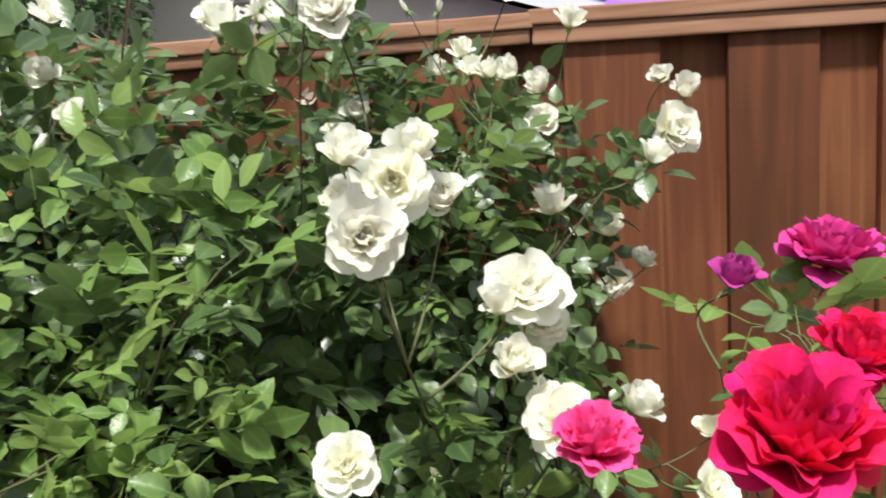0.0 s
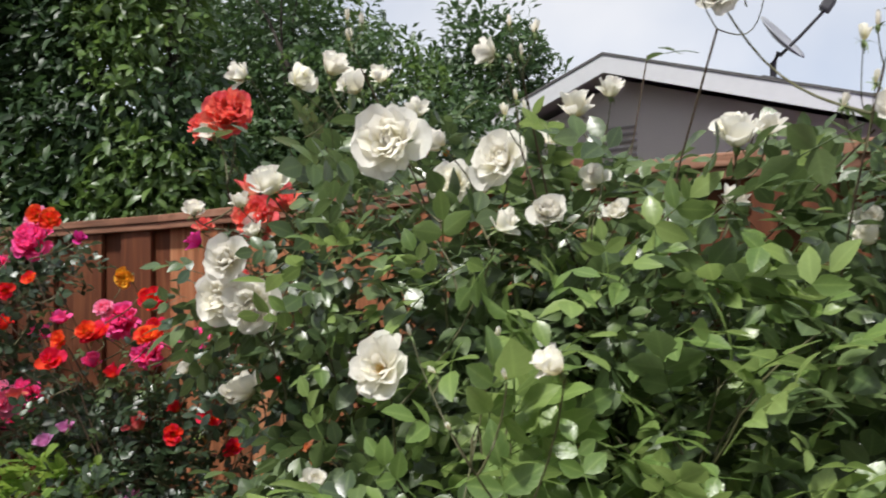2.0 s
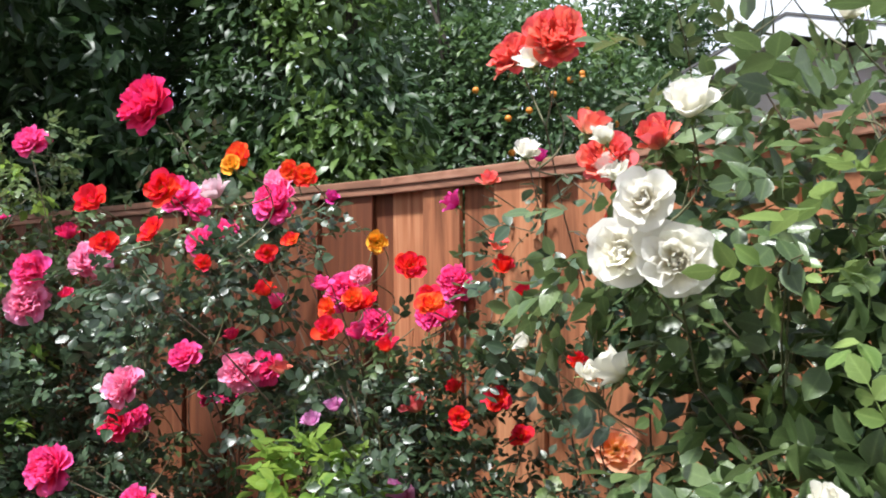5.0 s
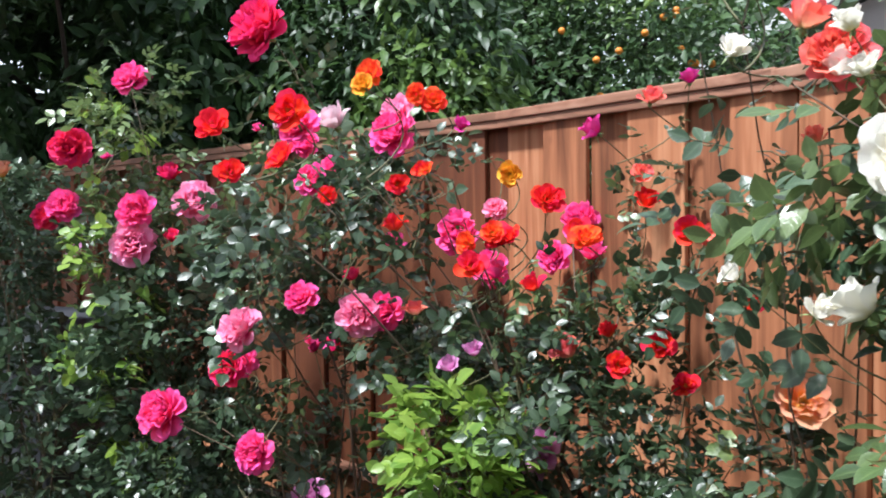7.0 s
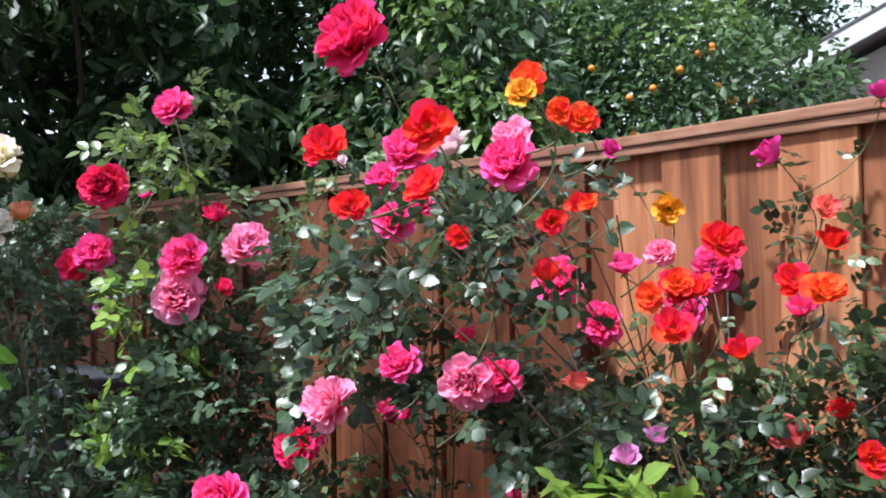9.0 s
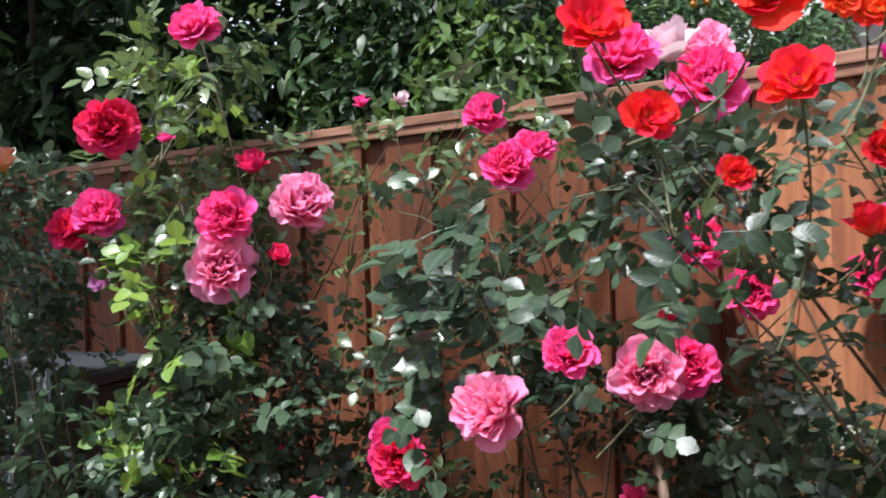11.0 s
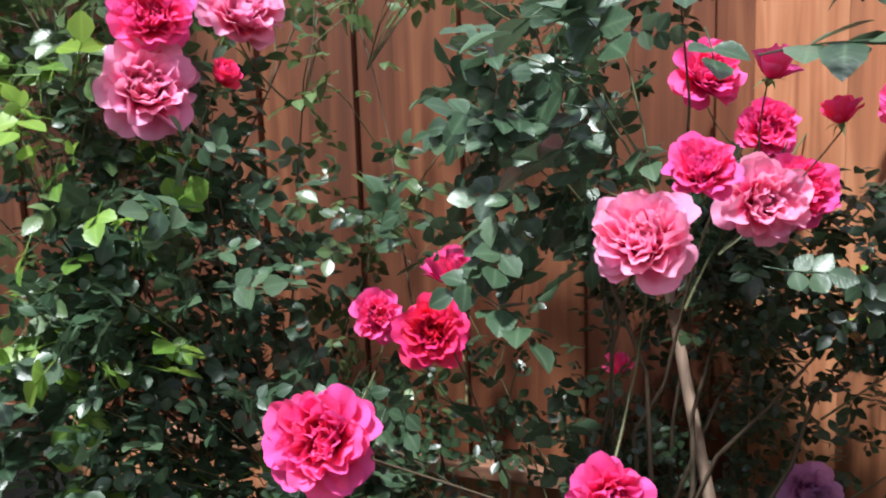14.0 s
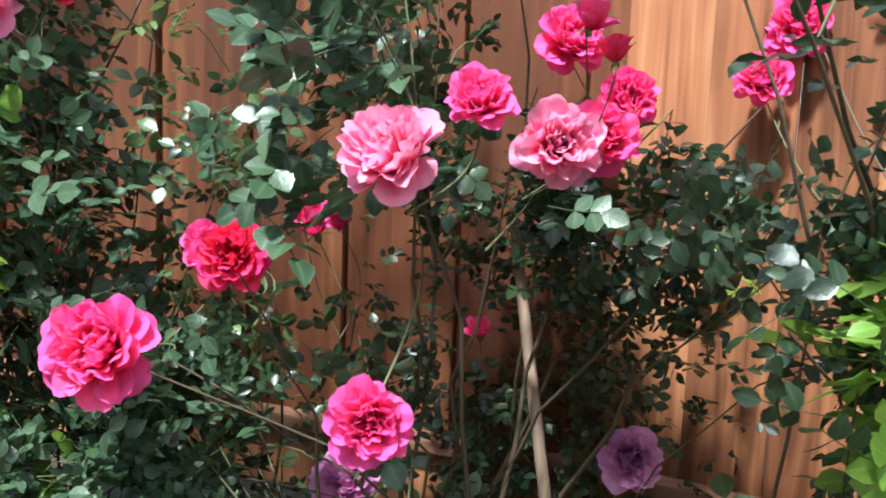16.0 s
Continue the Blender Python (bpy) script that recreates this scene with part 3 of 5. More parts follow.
class Plant:
    """A rose bush: an Empty at its base with canes, leaves and blooms as parts."""

    def __init__(self, name, base, label, category, seed, leaf_mat, spread=0.12, cane=0.009, group="rose bushes", lean=0.05):
        self.root = tagged(new(name), label, category, group)
        self.base = np.array(base, float)
        self.root.location = base
        self.rng = np.random.default_rng(seed)
        self.leaf_mat, self.spread, self.cane, self.lean = leaf_mat, spread, cane, lean
        self.lines, self.stems, self.nodes, self.shoots, self.count = [], [], [], [], 0

    def canes(self, targets, n=9):
        """Woody canes from the base to each target, with side shoots to start twigs from."""
        for tgt in targets:
            foot = self.base + np.array([*self.rng.normal(0, self.spread, 2), 0.0])
            foot[2] = -0.03
            tgt, t = np.array(tgt, float), np.linspace(0, 1, n)[:, None]
            line = foot + (tgt - foot) * np.concatenate([t ** 1.7, t ** 1.7, t ** 0.85], 1)
            line += self.rng.normal(0, 0.012, (n, 3)) * np.sin(t * np.pi)
            r = self.cane * self.rng.uniform(0.38, 0.72)
            self.lines.append((line, np.maximum(0.0014, r * (1 - 0.75 * t[:, 0] ** 0.8))))
            self.nodes += list(line[2:])
        return self

    def near(self, p, below=True):
        q = np.array(self.nodes)
        flat = np.linalg.norm(q[:, :2] - p[:2], axis=1)
        d = np.linalg.norm(q - p, axis=1) + (np.maximum(0, q[:, 2] - p[2] + 0.02 + 0.9 * flat) * 3 if below else 0)
        return q[int(np.argmin(d))]

    def twig(self, p, r=0.0011, sag=0.03):
        q = self.near(p)
        line = bend(self.rng, q, p, sag, 5, 0.015)
        self.stems.append((line, np.linspace(r * 1.4, r, 5)))
        return line

    def leaves(self, blobs, leaf=0.042, ratio=0.62, n=5, mat=None, singles=0, twigs=0.10, lift=0.55, name="leaf", free=False, **kw):
        """Compound leaves in lumpy bodies of (centre, half size, count); the foremost ones are objects of their own."""
        mat = mat or self.leaf_mat
        fine = dict(kw, sections=9, teeth=0.055) if "sections" not in kw else kw
        variants = [spray_arrays(self.rng, n if k % 3 else max(3, n - 2), leaf, ratio, **fine) for k in range(6)] if singles else []
        mass = [spray_arrays(self.rng, n if k % 3 else max(3, n - 2), leaf, ratio, stalk=False, **dict(dict(sections=5), **kw)) for k in range(6)]
        places, ways = [], []
        for b in blobs:
            p, w = in_blob(self.rng, *b[:3], **(b[3] if len(b) > 3 else {}))
            places.append(p), ways.append(w)
        places, ways = np.concatenate(places), np.concatenate(ways)
        open_air = clear_of_blooms(places + ways * leaf * 1.2) if not free else np.ones(len(places), bool)
        places, ways = places[open_air], ways[open_air]
        turns = frames_for(self.rng, ways, lift)
        scales = self.rng.uniform(0.58, 1.22, len(places))
        which = self.rng.integers(0, 6, len(places))
        order = np.argsort(places[:, 1])
        front, rest = order[:singles], order[singles:]
        if len(rest):
            me = scatter_mesh("foliage", mass, places[rest] - self.base, turns[rest], scales[rest], which[rest], mat)
            part("foliage", me, self.root, kind="stuff")
        if singles:
            own = [mesh_of(name, v, f, mat, attrs=leaf_attrs(a)) for v, f, a in variants]
            for i in front:
                ob = part(name, own[which[i]], self.root)
                ob.matrix_basis = Matrix.Translation(Vector(places[i] - self.base)) @ Matrix(turns[i].tolist()).to_4x4() @ Matrix.Scale(scales[i], 4)
        for i in self.rng.permutation(len(places))[: int(len(places) * twigs)]:
            self.twig(places[i])
        return self

    def rose(self, kind, colour, place, size, face=None):
        """A bloom on a stem of its own."""
        rng, p = self.rng, np.array(place, float)
        if face is None:
            face = (rng.normal(self.lean, 0.24), rng.normal(-0.80, 0.15), rng.normal(0.40, 0.20)) if kind not in ("half", "bud") else (rng.normal(self.lean * 0.6, 0.35), rng.normal(-0.38, 0.25), rng.normal(0.85, 0.25))
        axis = Vector(face).normalized()
        apart = kind != "bud" and size > (0.07 if kind in ("full", "open") else 0.036)
        key = (kind, colour, self.count % 3, apart)
        if key not in BLOOM_MESHES:
            BLOOM_MESHES[key] = bloom_meshes(kind, PETALS[colour], 7 * len(BLOOM_MESHES) + 1, apart)
        heart, petals = BLOOM_MESHES[key]
        turn = axis.to_track_quat("Z", "Y").to_matrix().to_4x4() @ pose(0, 0, 0, 0, 0, rng.uniform(0, 360))
        size *= {"bud": 0.8, "semi": 0.82}.get(kind, 1.0)
        back = Vector(p) - axis * size * {"full": 0.22, "open": 0.14, "semi": 0.14, "half": 0.34, "bud": 0.5}[kind]
        names = {"white": "white", "ivory": "ivory", "cream": "cream yellow", "peach": "peach orange", "coral": "coral red", "red": "scarlet", "orange": "flame orange", "yellow": "golden yellow",
                 "pink": "soft pink", "rose": "deep pink", "cerise": "cerise red", "crimson": "crimson", "magenta": "magenta", "purple": "fading purple", "lavender": "lavender", "blush": "pale blush"}
        how = {"full": "fully double open rose bloom", "open": "ruffled wide open rose bloom", "half": "half open rose bloom", "semi": "loose rose bloom with golden heart", "bud": "pointed closed rosebud"}
        ob = part("rose_bloom" if kind != "bud" else "rosebud", heart, self.root, names[colour] + " " + how[kind])
        ob.matrix_basis = Matrix.Translation(back - Vector(self.base)) @ turn @ Matrix.Scale(size, 4)
        for me in petals:
            part("petal", me, ob)
        cal = part("calyx", CALYX_MESHES[self.count % 3], ob)
        if kind == "bud":
            cal.scale = (1.5, 1.5, 1.9)
        if kind == "semi":
            part("stamen", STAMEN_MESHES[self.count % 2], ob, "golden stamens", "stuff").scale = (0.8, 0.8, 0.8)
        q = self.near(p)
        start = np.array(back - axis * size * 0.19)
        reach = float(np.linalg.norm(q - start))
        lead = 0.35 * q + 0.65 * start - np.array(axis) * min(0.03, 0.2 * reach) + np.array([0, 0, -0.08 * reach])
        t = np.linspace(0, 1, 9)[:, None]
        line = q * (1 - t) ** 2 + lead * 2 * t * (1 - t) + start * t ** 2
        self.shoots.append((line, min(1.0, max(0.45, size / 0.05))))
        self.nodes += [line[4], line[5]]
        if kind != "bud":
            BLOOM_SPOTS.append((p, size))
        self.count += 1
        return self

    def behind(self, line):
        """The line, bowed back towards the fence where it would cross a bloom."""
        way = np.sin(np.linspace(0, np.pi, len(line)))
        for k in range(2):
            far = np.linalg.norm(line - line[-1], axis=1) > 0.07
            if clear_of_blooms(line[far]).all():
                break
            line = line + np.stack([way * 0, way * 0.045, way * 0], 1)
        return line

    def finish(self):
        for line, r in self.lines:
            part("cane", tubes_mesh("cane", [(self.behind(line) - self.base, r)], M_CANE, 7), self.root)
        for line, girth in self.shoots:
            part("stem", tubes_mesh("stem", [(self.behind(line) - self.base, np.linspace(0.0021, 0.0013, 9) * girth)], M_TWIG, 5), self.root)
        twigs = [(l - self.base, r) for l, r in self.stems if clear_of_blooms(l[1:]).all()]
        if twigs:
            part("twig", tubes_mesh("twig", twigs, M_TWIG, 4), self.root, kind="stuff")


# ---------------------------------------------------------------- ground
def ground_height(x, y):
    return 0.035 * noise.noise(Vector((x * 1.3, y * 1.3, 0))) + 0.02 * noise.noise(Vector((x * 5, y * 5, 3)))


def ground_axis(near, far, fine):
    a = list(np.arange(near[0], near[1] + 1e-6, fine))
    out = 1.0
    while a[-1] < far[1]:
        a.append(a[-1] + out), a.insert(0, a[0] - out)
        out *= 1.8
    return np.array(a)


gx, gy = ground_axis((-6.0, 2.0), (-400, 400), 0.12), ground_axis((-1.5, 4.0), (-400, 400), 0.12)
gv = [(x, y, ground_height(x, y) if -8 < x < 4 and -3 < y < 6 else 0.0) for y in gy for x in gx]
gf = [(j * len(gx) + i, j * len(gx) + i + 1, (j + 1) * len(gx) + i + 1, (j + 1) * len(gx) + i) for j in range(len(gy) - 1) for i in range(len(gx) - 1)]
tagged(new("ground", mesh_of("ground", gv, gf, M_SOIL)), "brown garden soil under the rose bed", "ground", kind="structure")

# ---------------------------------------------------------------- unseen wall, added behind the camera to block the low sky
bm = bmesh.new()
box(bm, (16.0, 0.20, 2.9), Matrix.Translation((-2.0, -3.9, 1.40)), 0.01)
tagged(new("unseen_south_wall", from_bm("unseen_south_wall", bm, M_STUCCO)), "unseen plain greige stucco wall added to block the low sky", "wall", kind="structure")

# ---------------------------------------------------------------- fence
fence = tagged(new("fence"), "reddish-brown board fence with a flat cap behind the roses", "fence")
FENCE_LINE = [(-8.6, 2.62, 1.505), (-2.30, 2.15, 1.505), (-1.42, 1.97, 1.50), (-0.62, 1.62, 1.48), (0.19, 1.50, 1.485), (4.6, 1.36, 1.49)]


def board_mesh(width, height, thick, seed, mat=M_WOOD):
    """A fence board with softened edges and a slightly cupped face."""
    rng = np.random.default_rng(seed)
    bm = bmesh.new()
    box(bm, (width, thick, height), Matrix.Translation((0, 0, height / 2)), 0.0035)
    bow = rng.uniform(-0.003, 0.003)
    for v in bm.verts:
        v.co.y += bow * (1 - (2 * v.co.x / width) ** 2)
    return from_bm("board", bm, mat)


FRONT = [board_mesh(0.165, 1.40, 0.019, s) for s in range(3)]
BACK = [board_mesh(0.150, 1.40, 0.016, 5 + s) for s in range(2)]
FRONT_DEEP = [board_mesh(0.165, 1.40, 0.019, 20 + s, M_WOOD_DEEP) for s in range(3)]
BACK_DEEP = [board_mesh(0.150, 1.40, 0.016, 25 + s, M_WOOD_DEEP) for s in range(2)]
# The first and last two runs take the shaded copy, the middle runs plain wood.
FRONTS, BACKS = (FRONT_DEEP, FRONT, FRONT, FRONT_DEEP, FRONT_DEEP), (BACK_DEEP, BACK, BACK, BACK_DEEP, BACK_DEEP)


def beam(name, a, b, z, size, mat, parent, label="", shift=0.0, overlap=0.0):
    """A straight length of timber from a to b (plan points), its underside at z."""
    a, b = Vector((*a, 0)), Vector((*b, 0))
    d = b - a
    bm = bmesh.new()
    box(bm, (d.length + overlap, size[0], size[1]), Matrix.Translation((d.length / 2, shift, size[1] / 2)), 0.004)
    ob = part(name, from_bm(name, bm, mat), parent, label)
    ob.matrix_basis = Matrix.Translation((a.x, a.y, z)) @ Matrix.Rotation(math.atan2(d.y, d.x), 4, "Z")
    return ob


fence_rng = random.Random(4)
for k in range(len(FENCE_LINE) - 1):
    (ax, ay, az), (bx, by, bz) = FENCE_LINE[k], FENCE_LINE[k + 1]
    last = k == len(FENCE_LINE) - 2
    length, turn = math.hypot(bx - ax, by - ay), math.atan2(by - ay, bx - ax)
    at = Matrix.Translation((ax, ay, 0)) @ Matrix.Rotation(turn, 4, "Z")
    n = max(1, round(length / 0.28))
    step = length / n
    phase = 0.118 if k == 1 else 0.0
    if phase:
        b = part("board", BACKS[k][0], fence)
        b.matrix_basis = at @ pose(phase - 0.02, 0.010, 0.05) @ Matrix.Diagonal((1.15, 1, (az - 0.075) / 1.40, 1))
    for i in range(n):
        x = (i + 0.5) * step + phase
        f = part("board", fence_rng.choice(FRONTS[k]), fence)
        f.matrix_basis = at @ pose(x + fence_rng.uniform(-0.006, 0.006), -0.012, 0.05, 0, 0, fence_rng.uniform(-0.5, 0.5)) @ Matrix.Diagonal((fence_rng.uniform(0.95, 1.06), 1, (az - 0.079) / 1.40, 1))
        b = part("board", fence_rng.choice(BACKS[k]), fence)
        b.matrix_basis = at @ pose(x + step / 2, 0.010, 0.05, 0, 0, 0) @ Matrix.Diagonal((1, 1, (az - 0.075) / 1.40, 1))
    thick = 0.032 if last else 0.024
    beam("fascia", (ax, ay), (bx, by), az - 0.028 - thick, (0.013, thick), M_CAP, fence, "trim board under the cap", -0.0285)
    beam("cap", (ax, ay), (bx, by), az - 0.027, (0.082, 0.027), M_CAP, fence, "flat weathered cap board", 0.0, 0.012)
    beam("kick_rail", (ax, ay), (bx, by), 0.232, (0.052, 0.034), M_CAP, fence, "pale bottom rail", -0.050)
    beam("kick_board", (ax, ay), (bx, by), 0.075, (0.024, 0.153), M_WOOD, fence, "kick board under the bottom rail", -0.036)
    beam("rail", (ax, ay), (bx, by), 1.10, (0.038, 0.088), M_WOOD, fence, "", 0.040)
    bm = bmesh.new()
    box(bm, (0.09, 0.09, az - 0.03), Matrix.Translation((0, 0, (az - 0.03) / 2)), 0.004)
    post = part("post", from_bm("post", bm, M_WOOD), fence)
    post.matrix_basis = Matrix.Translation((bx, by + 0.066, 0)) @ Matrix.Rotation(turn, 4, "Z")

# ---------------------------------------------------------------- house behind the fence
TH = radians(-13)
house = tagged(new("house"), "low greige stucco house with a grey gable roof beyond the fence", "house")
house.matrix_world = Matrix.Translation((-2.10, 8.2, 0)) @ Matrix.Rotation(TH, 4, "Z")
PITCH, HALF, APEX, DEEP = 0.335, 4.3, 3.62, 9.0
EAVE = APEX - PITCH * HALF


def prism(name, outline, depth, mat, parent, y0=0.0, label=""):
    """A flat outline in x and z, given a depth along y."""
    bm = bmesh.new()
    front = [bm.verts.new((x, y0, z)) for x, z in outline]
    back = [bm.verts.new((x, y0 + depth, z)) for x, z in outline]
    bm.faces.new(front), bm.faces.new(back[::-1])
    for i in range(len(outline)):
        j = (i + 1) % len(outline)
        bm.faces.new((front[j], front[i], back[i], back[j]))
    return part(name, from_bm(name, bm, mat), parent, label)


inset = 0.45
prism("wall", [(-HALF + inset, 0), (HALF - inset, 0), (HALF - inset, EAVE + PITCH * inset - 0.20), (0, APEX - 0.20), (-HALF + inset, EAVE + PITCH * inset - 0.20)], DEEP, M_STUCCO, house, 0.42, "smooth greige stucco wall")
for s, nm in ((1, "roof"), (-1, "roof")):
    prism(nm, [(0, APEX - 0.10), (s * HALF, EAVE - 0.10), (s * HALF, EAVE - 0.015), (0, APEX - 0.015)], DEEP + 0.7, M_SOFFIT, house, 0.02)
    prism("shingles", [(0, APEX - 0.012), (s * (HALF + 0.06), EAVE - 0.032), (s * (HALF + 0.06), EAVE - 0.006), (0, APEX + 0.014)], DEEP + 0.78, M_SHINGLE, house, -0.030, "grey shingle roof edge")
    prism("rake_board", [(0, APEX - 0.20), (s * HALF, EAVE - 0.20), (s * HALF, EAVE - 0.015), (0, APEX - 0.015)], 0.035, M_FASCIA, house, -0.02, "white rake board")
for i in range(5):
    bm = bmesh.new()
    box(bm, (0.36, 0.03, 0.035), pose(-0.02, 0.405, APEX - 0.72 - 0.075 * i, 35, 0, 0), 0.004)
    part("vent_slat", from_bm("vent_slat", bm, M_SOFFIT), house)
bm = bmesh.new()
box(bm, (0.12, 0.05, EAVE - 0.1), pose(HALF - 0.6, 0.40, (EAVE - 0.1) / 2), 0.01)
part("downpipe", from_bm("downpipe", bm, M_FASCIA), house)
for i, (wx, ww) in enumerate(((-2.2, 1.2), (1.6, 1.4))):
    bm = bmesh.new()
    box(bm, (ww, 0.06, 1.0), pose(wx, 0.40, 1.3), 0.01)
    part("window", from_bm("window", bm, M_FASCIA), house)

# satellite dish on the roof's near slope
dish = tagged(new("satellite_dish"), "grey oval satellite dish on a bent mast on the roof", "satellite dish")
dish.matrix_world = house.matrix_world @ Matrix.Translation((1.62, 0.25, APEX - PITCH * 1.62 + 0.03)) @ Matrix.Rotation(-TH, 4, "Z")
part("mast", tubes_mesh("mast", [([(0, 0, -0.02), (0, 0, 0.16), (0.06, -0.02, 0.26)], [0.03, 0.03, 0.03])], M_DARKMETAL, 8), dish)
dv, df = [], []
for i in range(7):
    for j in range(20):
        r, a = i / 6, 2 * math.pi * j / 20
        dv.append((0.27 * r * math.cos(a), 0.30 * r * math.sin(a), 0.055 * r * r))
df = [(i * 20 + j, i * 20 + (j + 1) % 20, (i + 1) * 20 + (j + 1) % 20, (i + 1) * 20 + j) for i in range(6) for j in range(20)]
reflector = part("reflector", mesh_of("reflector", dv, df, M_DISH), dish, "curved grey reflector")
reflector.matrix_basis = Matrix.Translation((0.05, -0.03, 0.36)) @ Vector((0.76, -0.26, 0.60)).to_track_quat("Z", "Y").to_matrix().to_4x4() @ Matrix.Scale(0.95, 4)
thick = reflector.modifiers.new("thick", "SOLIDIFY")
thick.thickness = 0.012
part("arm", tubes_mesh("arm", [([(0.06, -0.03, 0.22), (0.24, -0.10, 0.36), (0.46, -0.16, 0.56)], [0.016, 0.016, 0.014])], M_DARKMETAL, 6), dish)
bm = bmesh.new()
box(bm, (0.10, 0.12, 0.13), pose(0.48, -0.17, 0.60, 0, 35, 0), 0.02)
part("receiver", from_bm("receiver", bm, M_DARKMETAL), dish)
bm = bmesh.new()
box(bm, (0.22, 0.12, 0.05), pose(0, 0, 0.0, 0, 18, 0), 0.008)
part("foot", from_bm("foot", bm, M_DARKMETAL), dish)

# utility pole with its wires
pole = tagged(new("utility_pole"), "dark timber utility pole with wires behind the house", "utility pole")
pole.location = (1.63, 15.9, 0)
part("shaft", tubes_mesh("shaft", [([(0, 0, 0), (0, 0, 3.0), (0, 0, 5.46)], [0.085, 0.075, 0.062])], M_POLE, 10), pole)
bm = bmesh.new()
box(bm, (0.34, 0.06, 0.05), pose(-0.02, -0.08, 4.90), 0.01)
part("crossarm", from_bm("crossarm", bm, M_POLE), pole)
part("conduit", tubes_mesh("conduit", [([(0.05, -0.08, 4.9), (0.16, -0.08, 5.05), (0.12, -0.08, 5.3), (0.34, -0.08, 5.6)], [0.012] * 4)], M_DARKMETAL, 5), pole)
part("bracket", tubes_mesh("bracket", [([(-0.05, -0.08, 4.95), (-0.30, -0.08, 5.15)], [0.012, 0.012])], M_DARKMETAL, 5), pole)
for a, b, sag in (((0.02, 0, 4.92), (6.2, -4.0, 7.4), 0.35), ((-1.9, -6.0, 3.05), (7.0, -3.6, 6.6), 0.25)):
    pts = [tuple(np.array(a) * (1 - t) + np.array(b) * t - np.array([0, 0, sag * math.sin(math.pi * t)])) for t in np.linspace(0, 1, 12)]
    part("wire", tubes_mesh("wire", [(pts, [0.011] * 12)], M_DARKMETAL, 5), pole)

# purple canopy in the neighbour's garden
canopy = tagged(new("garden_canopy"), "bright purple fabric canopy tent over the fence", "canopy tent")
canopy.matrix_world = Matrix.Translation((2.62, 6.25, 0)) @ Matrix.Rotation(radians(-4), 4, "Z")
bm = bmesh.new()
top = bm.verts.new((0, 0, 3.30))
ring = [bm.verts.new((x * 1.5, y * 1.5, 2.02)) for x, y in ((-1, -1), (0, -1), (1, -1), (1, 0), (1, 1), (0, 1), (-1, 1), (-1, 0))]
low = [bm.verts.new((v.co.x, v.co.y, 1.80)) for v in ring]
for i in range(8):
    j = (i + 1) % 8
    bm.faces.new((top, ring[i], ring[j])), bm.faces.new((ring[i], low[i], low[j], ring[j]))
bmesh.ops.subdivide_edges(bm, edges=bm.edges[:], cuts=3, use_grid_fill=True)
for v in bm.verts:
    r = max(abs(v.co.x), abs(v.co.y)) / 1.5
    if v.co.z > 2.021:
        v.co.z -= 0.14 * math.sin(math.pi * min(1, r)) + 0.02 * math.sin(v.co.x * 7) * r
part("roof_fabric", from_bm("roof_fabric", bm, M_CANOPY, True), canopy, "purple peaked fabric roof")
for x, y in ((-1, -1), (1, -1), (1, 1), (-1, 1)):
    part("leg", tubes_mesh("leg", [([(x * 1.45, y * 1.45, 0), (x * 1.45, y * 1.45, 2.0)], [0.02, 0.02])], M_PALE, 8), canopy)


# ---------------------------------------------------------------- trees
def tree(name, base, blobs, leaf, label, seed, mat, mat_lit=None, trunk=0.11, lit=0.25, ratio=0.42, droop=0.35, limbs=14, power=2.0, inner=0.35, gaps=0.30, scale=0.9, sections=4):
    """A tapered trunk with limbs and a crown of many single leaves in lumpy clumps."""
    rng = np.random.default_rng(seed)
    root = tagged(new(name), label, "tree")
    root.location = base
    base = np.array(base, float)
    top = np.array([b[0] for b in blobs]).mean(axis=0)
    spine = bend(rng, base + np.array([0, 0, -0.05]), top, 0.2, 8, 0.02)
    lines = [(spine, np.linspace(trunk, trunk * 0.4, 8))]
    places, ways = [], []
    for c, h, count in blobs:
        p, w = in_blob(rng, c, h, count, power, inner, gaps, scale)
        places.append(p), ways.append(w)
    places, ways = np.concatenate(places), np.concatenate(ways)
    for i in rng.permutation(len(places))[:limbs]:
        q = spine[rng.integers(3, 7)]
        lines.append((bend(rng, q, places[i], 0.1, 6, 0.03), np.linspace(trunk * 0.35, trunk * 0.07, 6)))
    part("trunk", tubes_mesh("trunk", [(l - base, r) for l, r in lines], M_BARK, 7), root)
    variants = [leaflet(leaf * k, leaf * ratio * k, fold=f, curl=c, sections=sections) for k, f, c in ((1, 0.2, 0.3), (0.85, 0.35, 0.15), (1.1, 0.1, 0.45), (0.95, 0.3, 0.6))]
    ways = ways * 0.6 + np.array([0, 0, -droop])
    turns = frames_for(rng, ways, 0.7, 0.5)
    scales, which = rng.uniform(0.7, 1.25, len(places)), rng.integers(0, 4, len(places))
    # Random patches of the crown take the leaf colour with sunlight painted in.
    young = np.array([noise.noise(Vector(p * 1.1)) for p in places]) > 0.5 - lit * 1.6 if mat_lit else np.zeros(len(places), bool)
    for sel, m, nm in ((~young, mat, "crown"), (young, mat_lit, "young_growth")):
        if sel.any():
            part(nm, scatter_mesh(nm, variants, places[sel] - base, turns[sel], scales[sel], which[sel], m), root, kind="stuff")
    return root


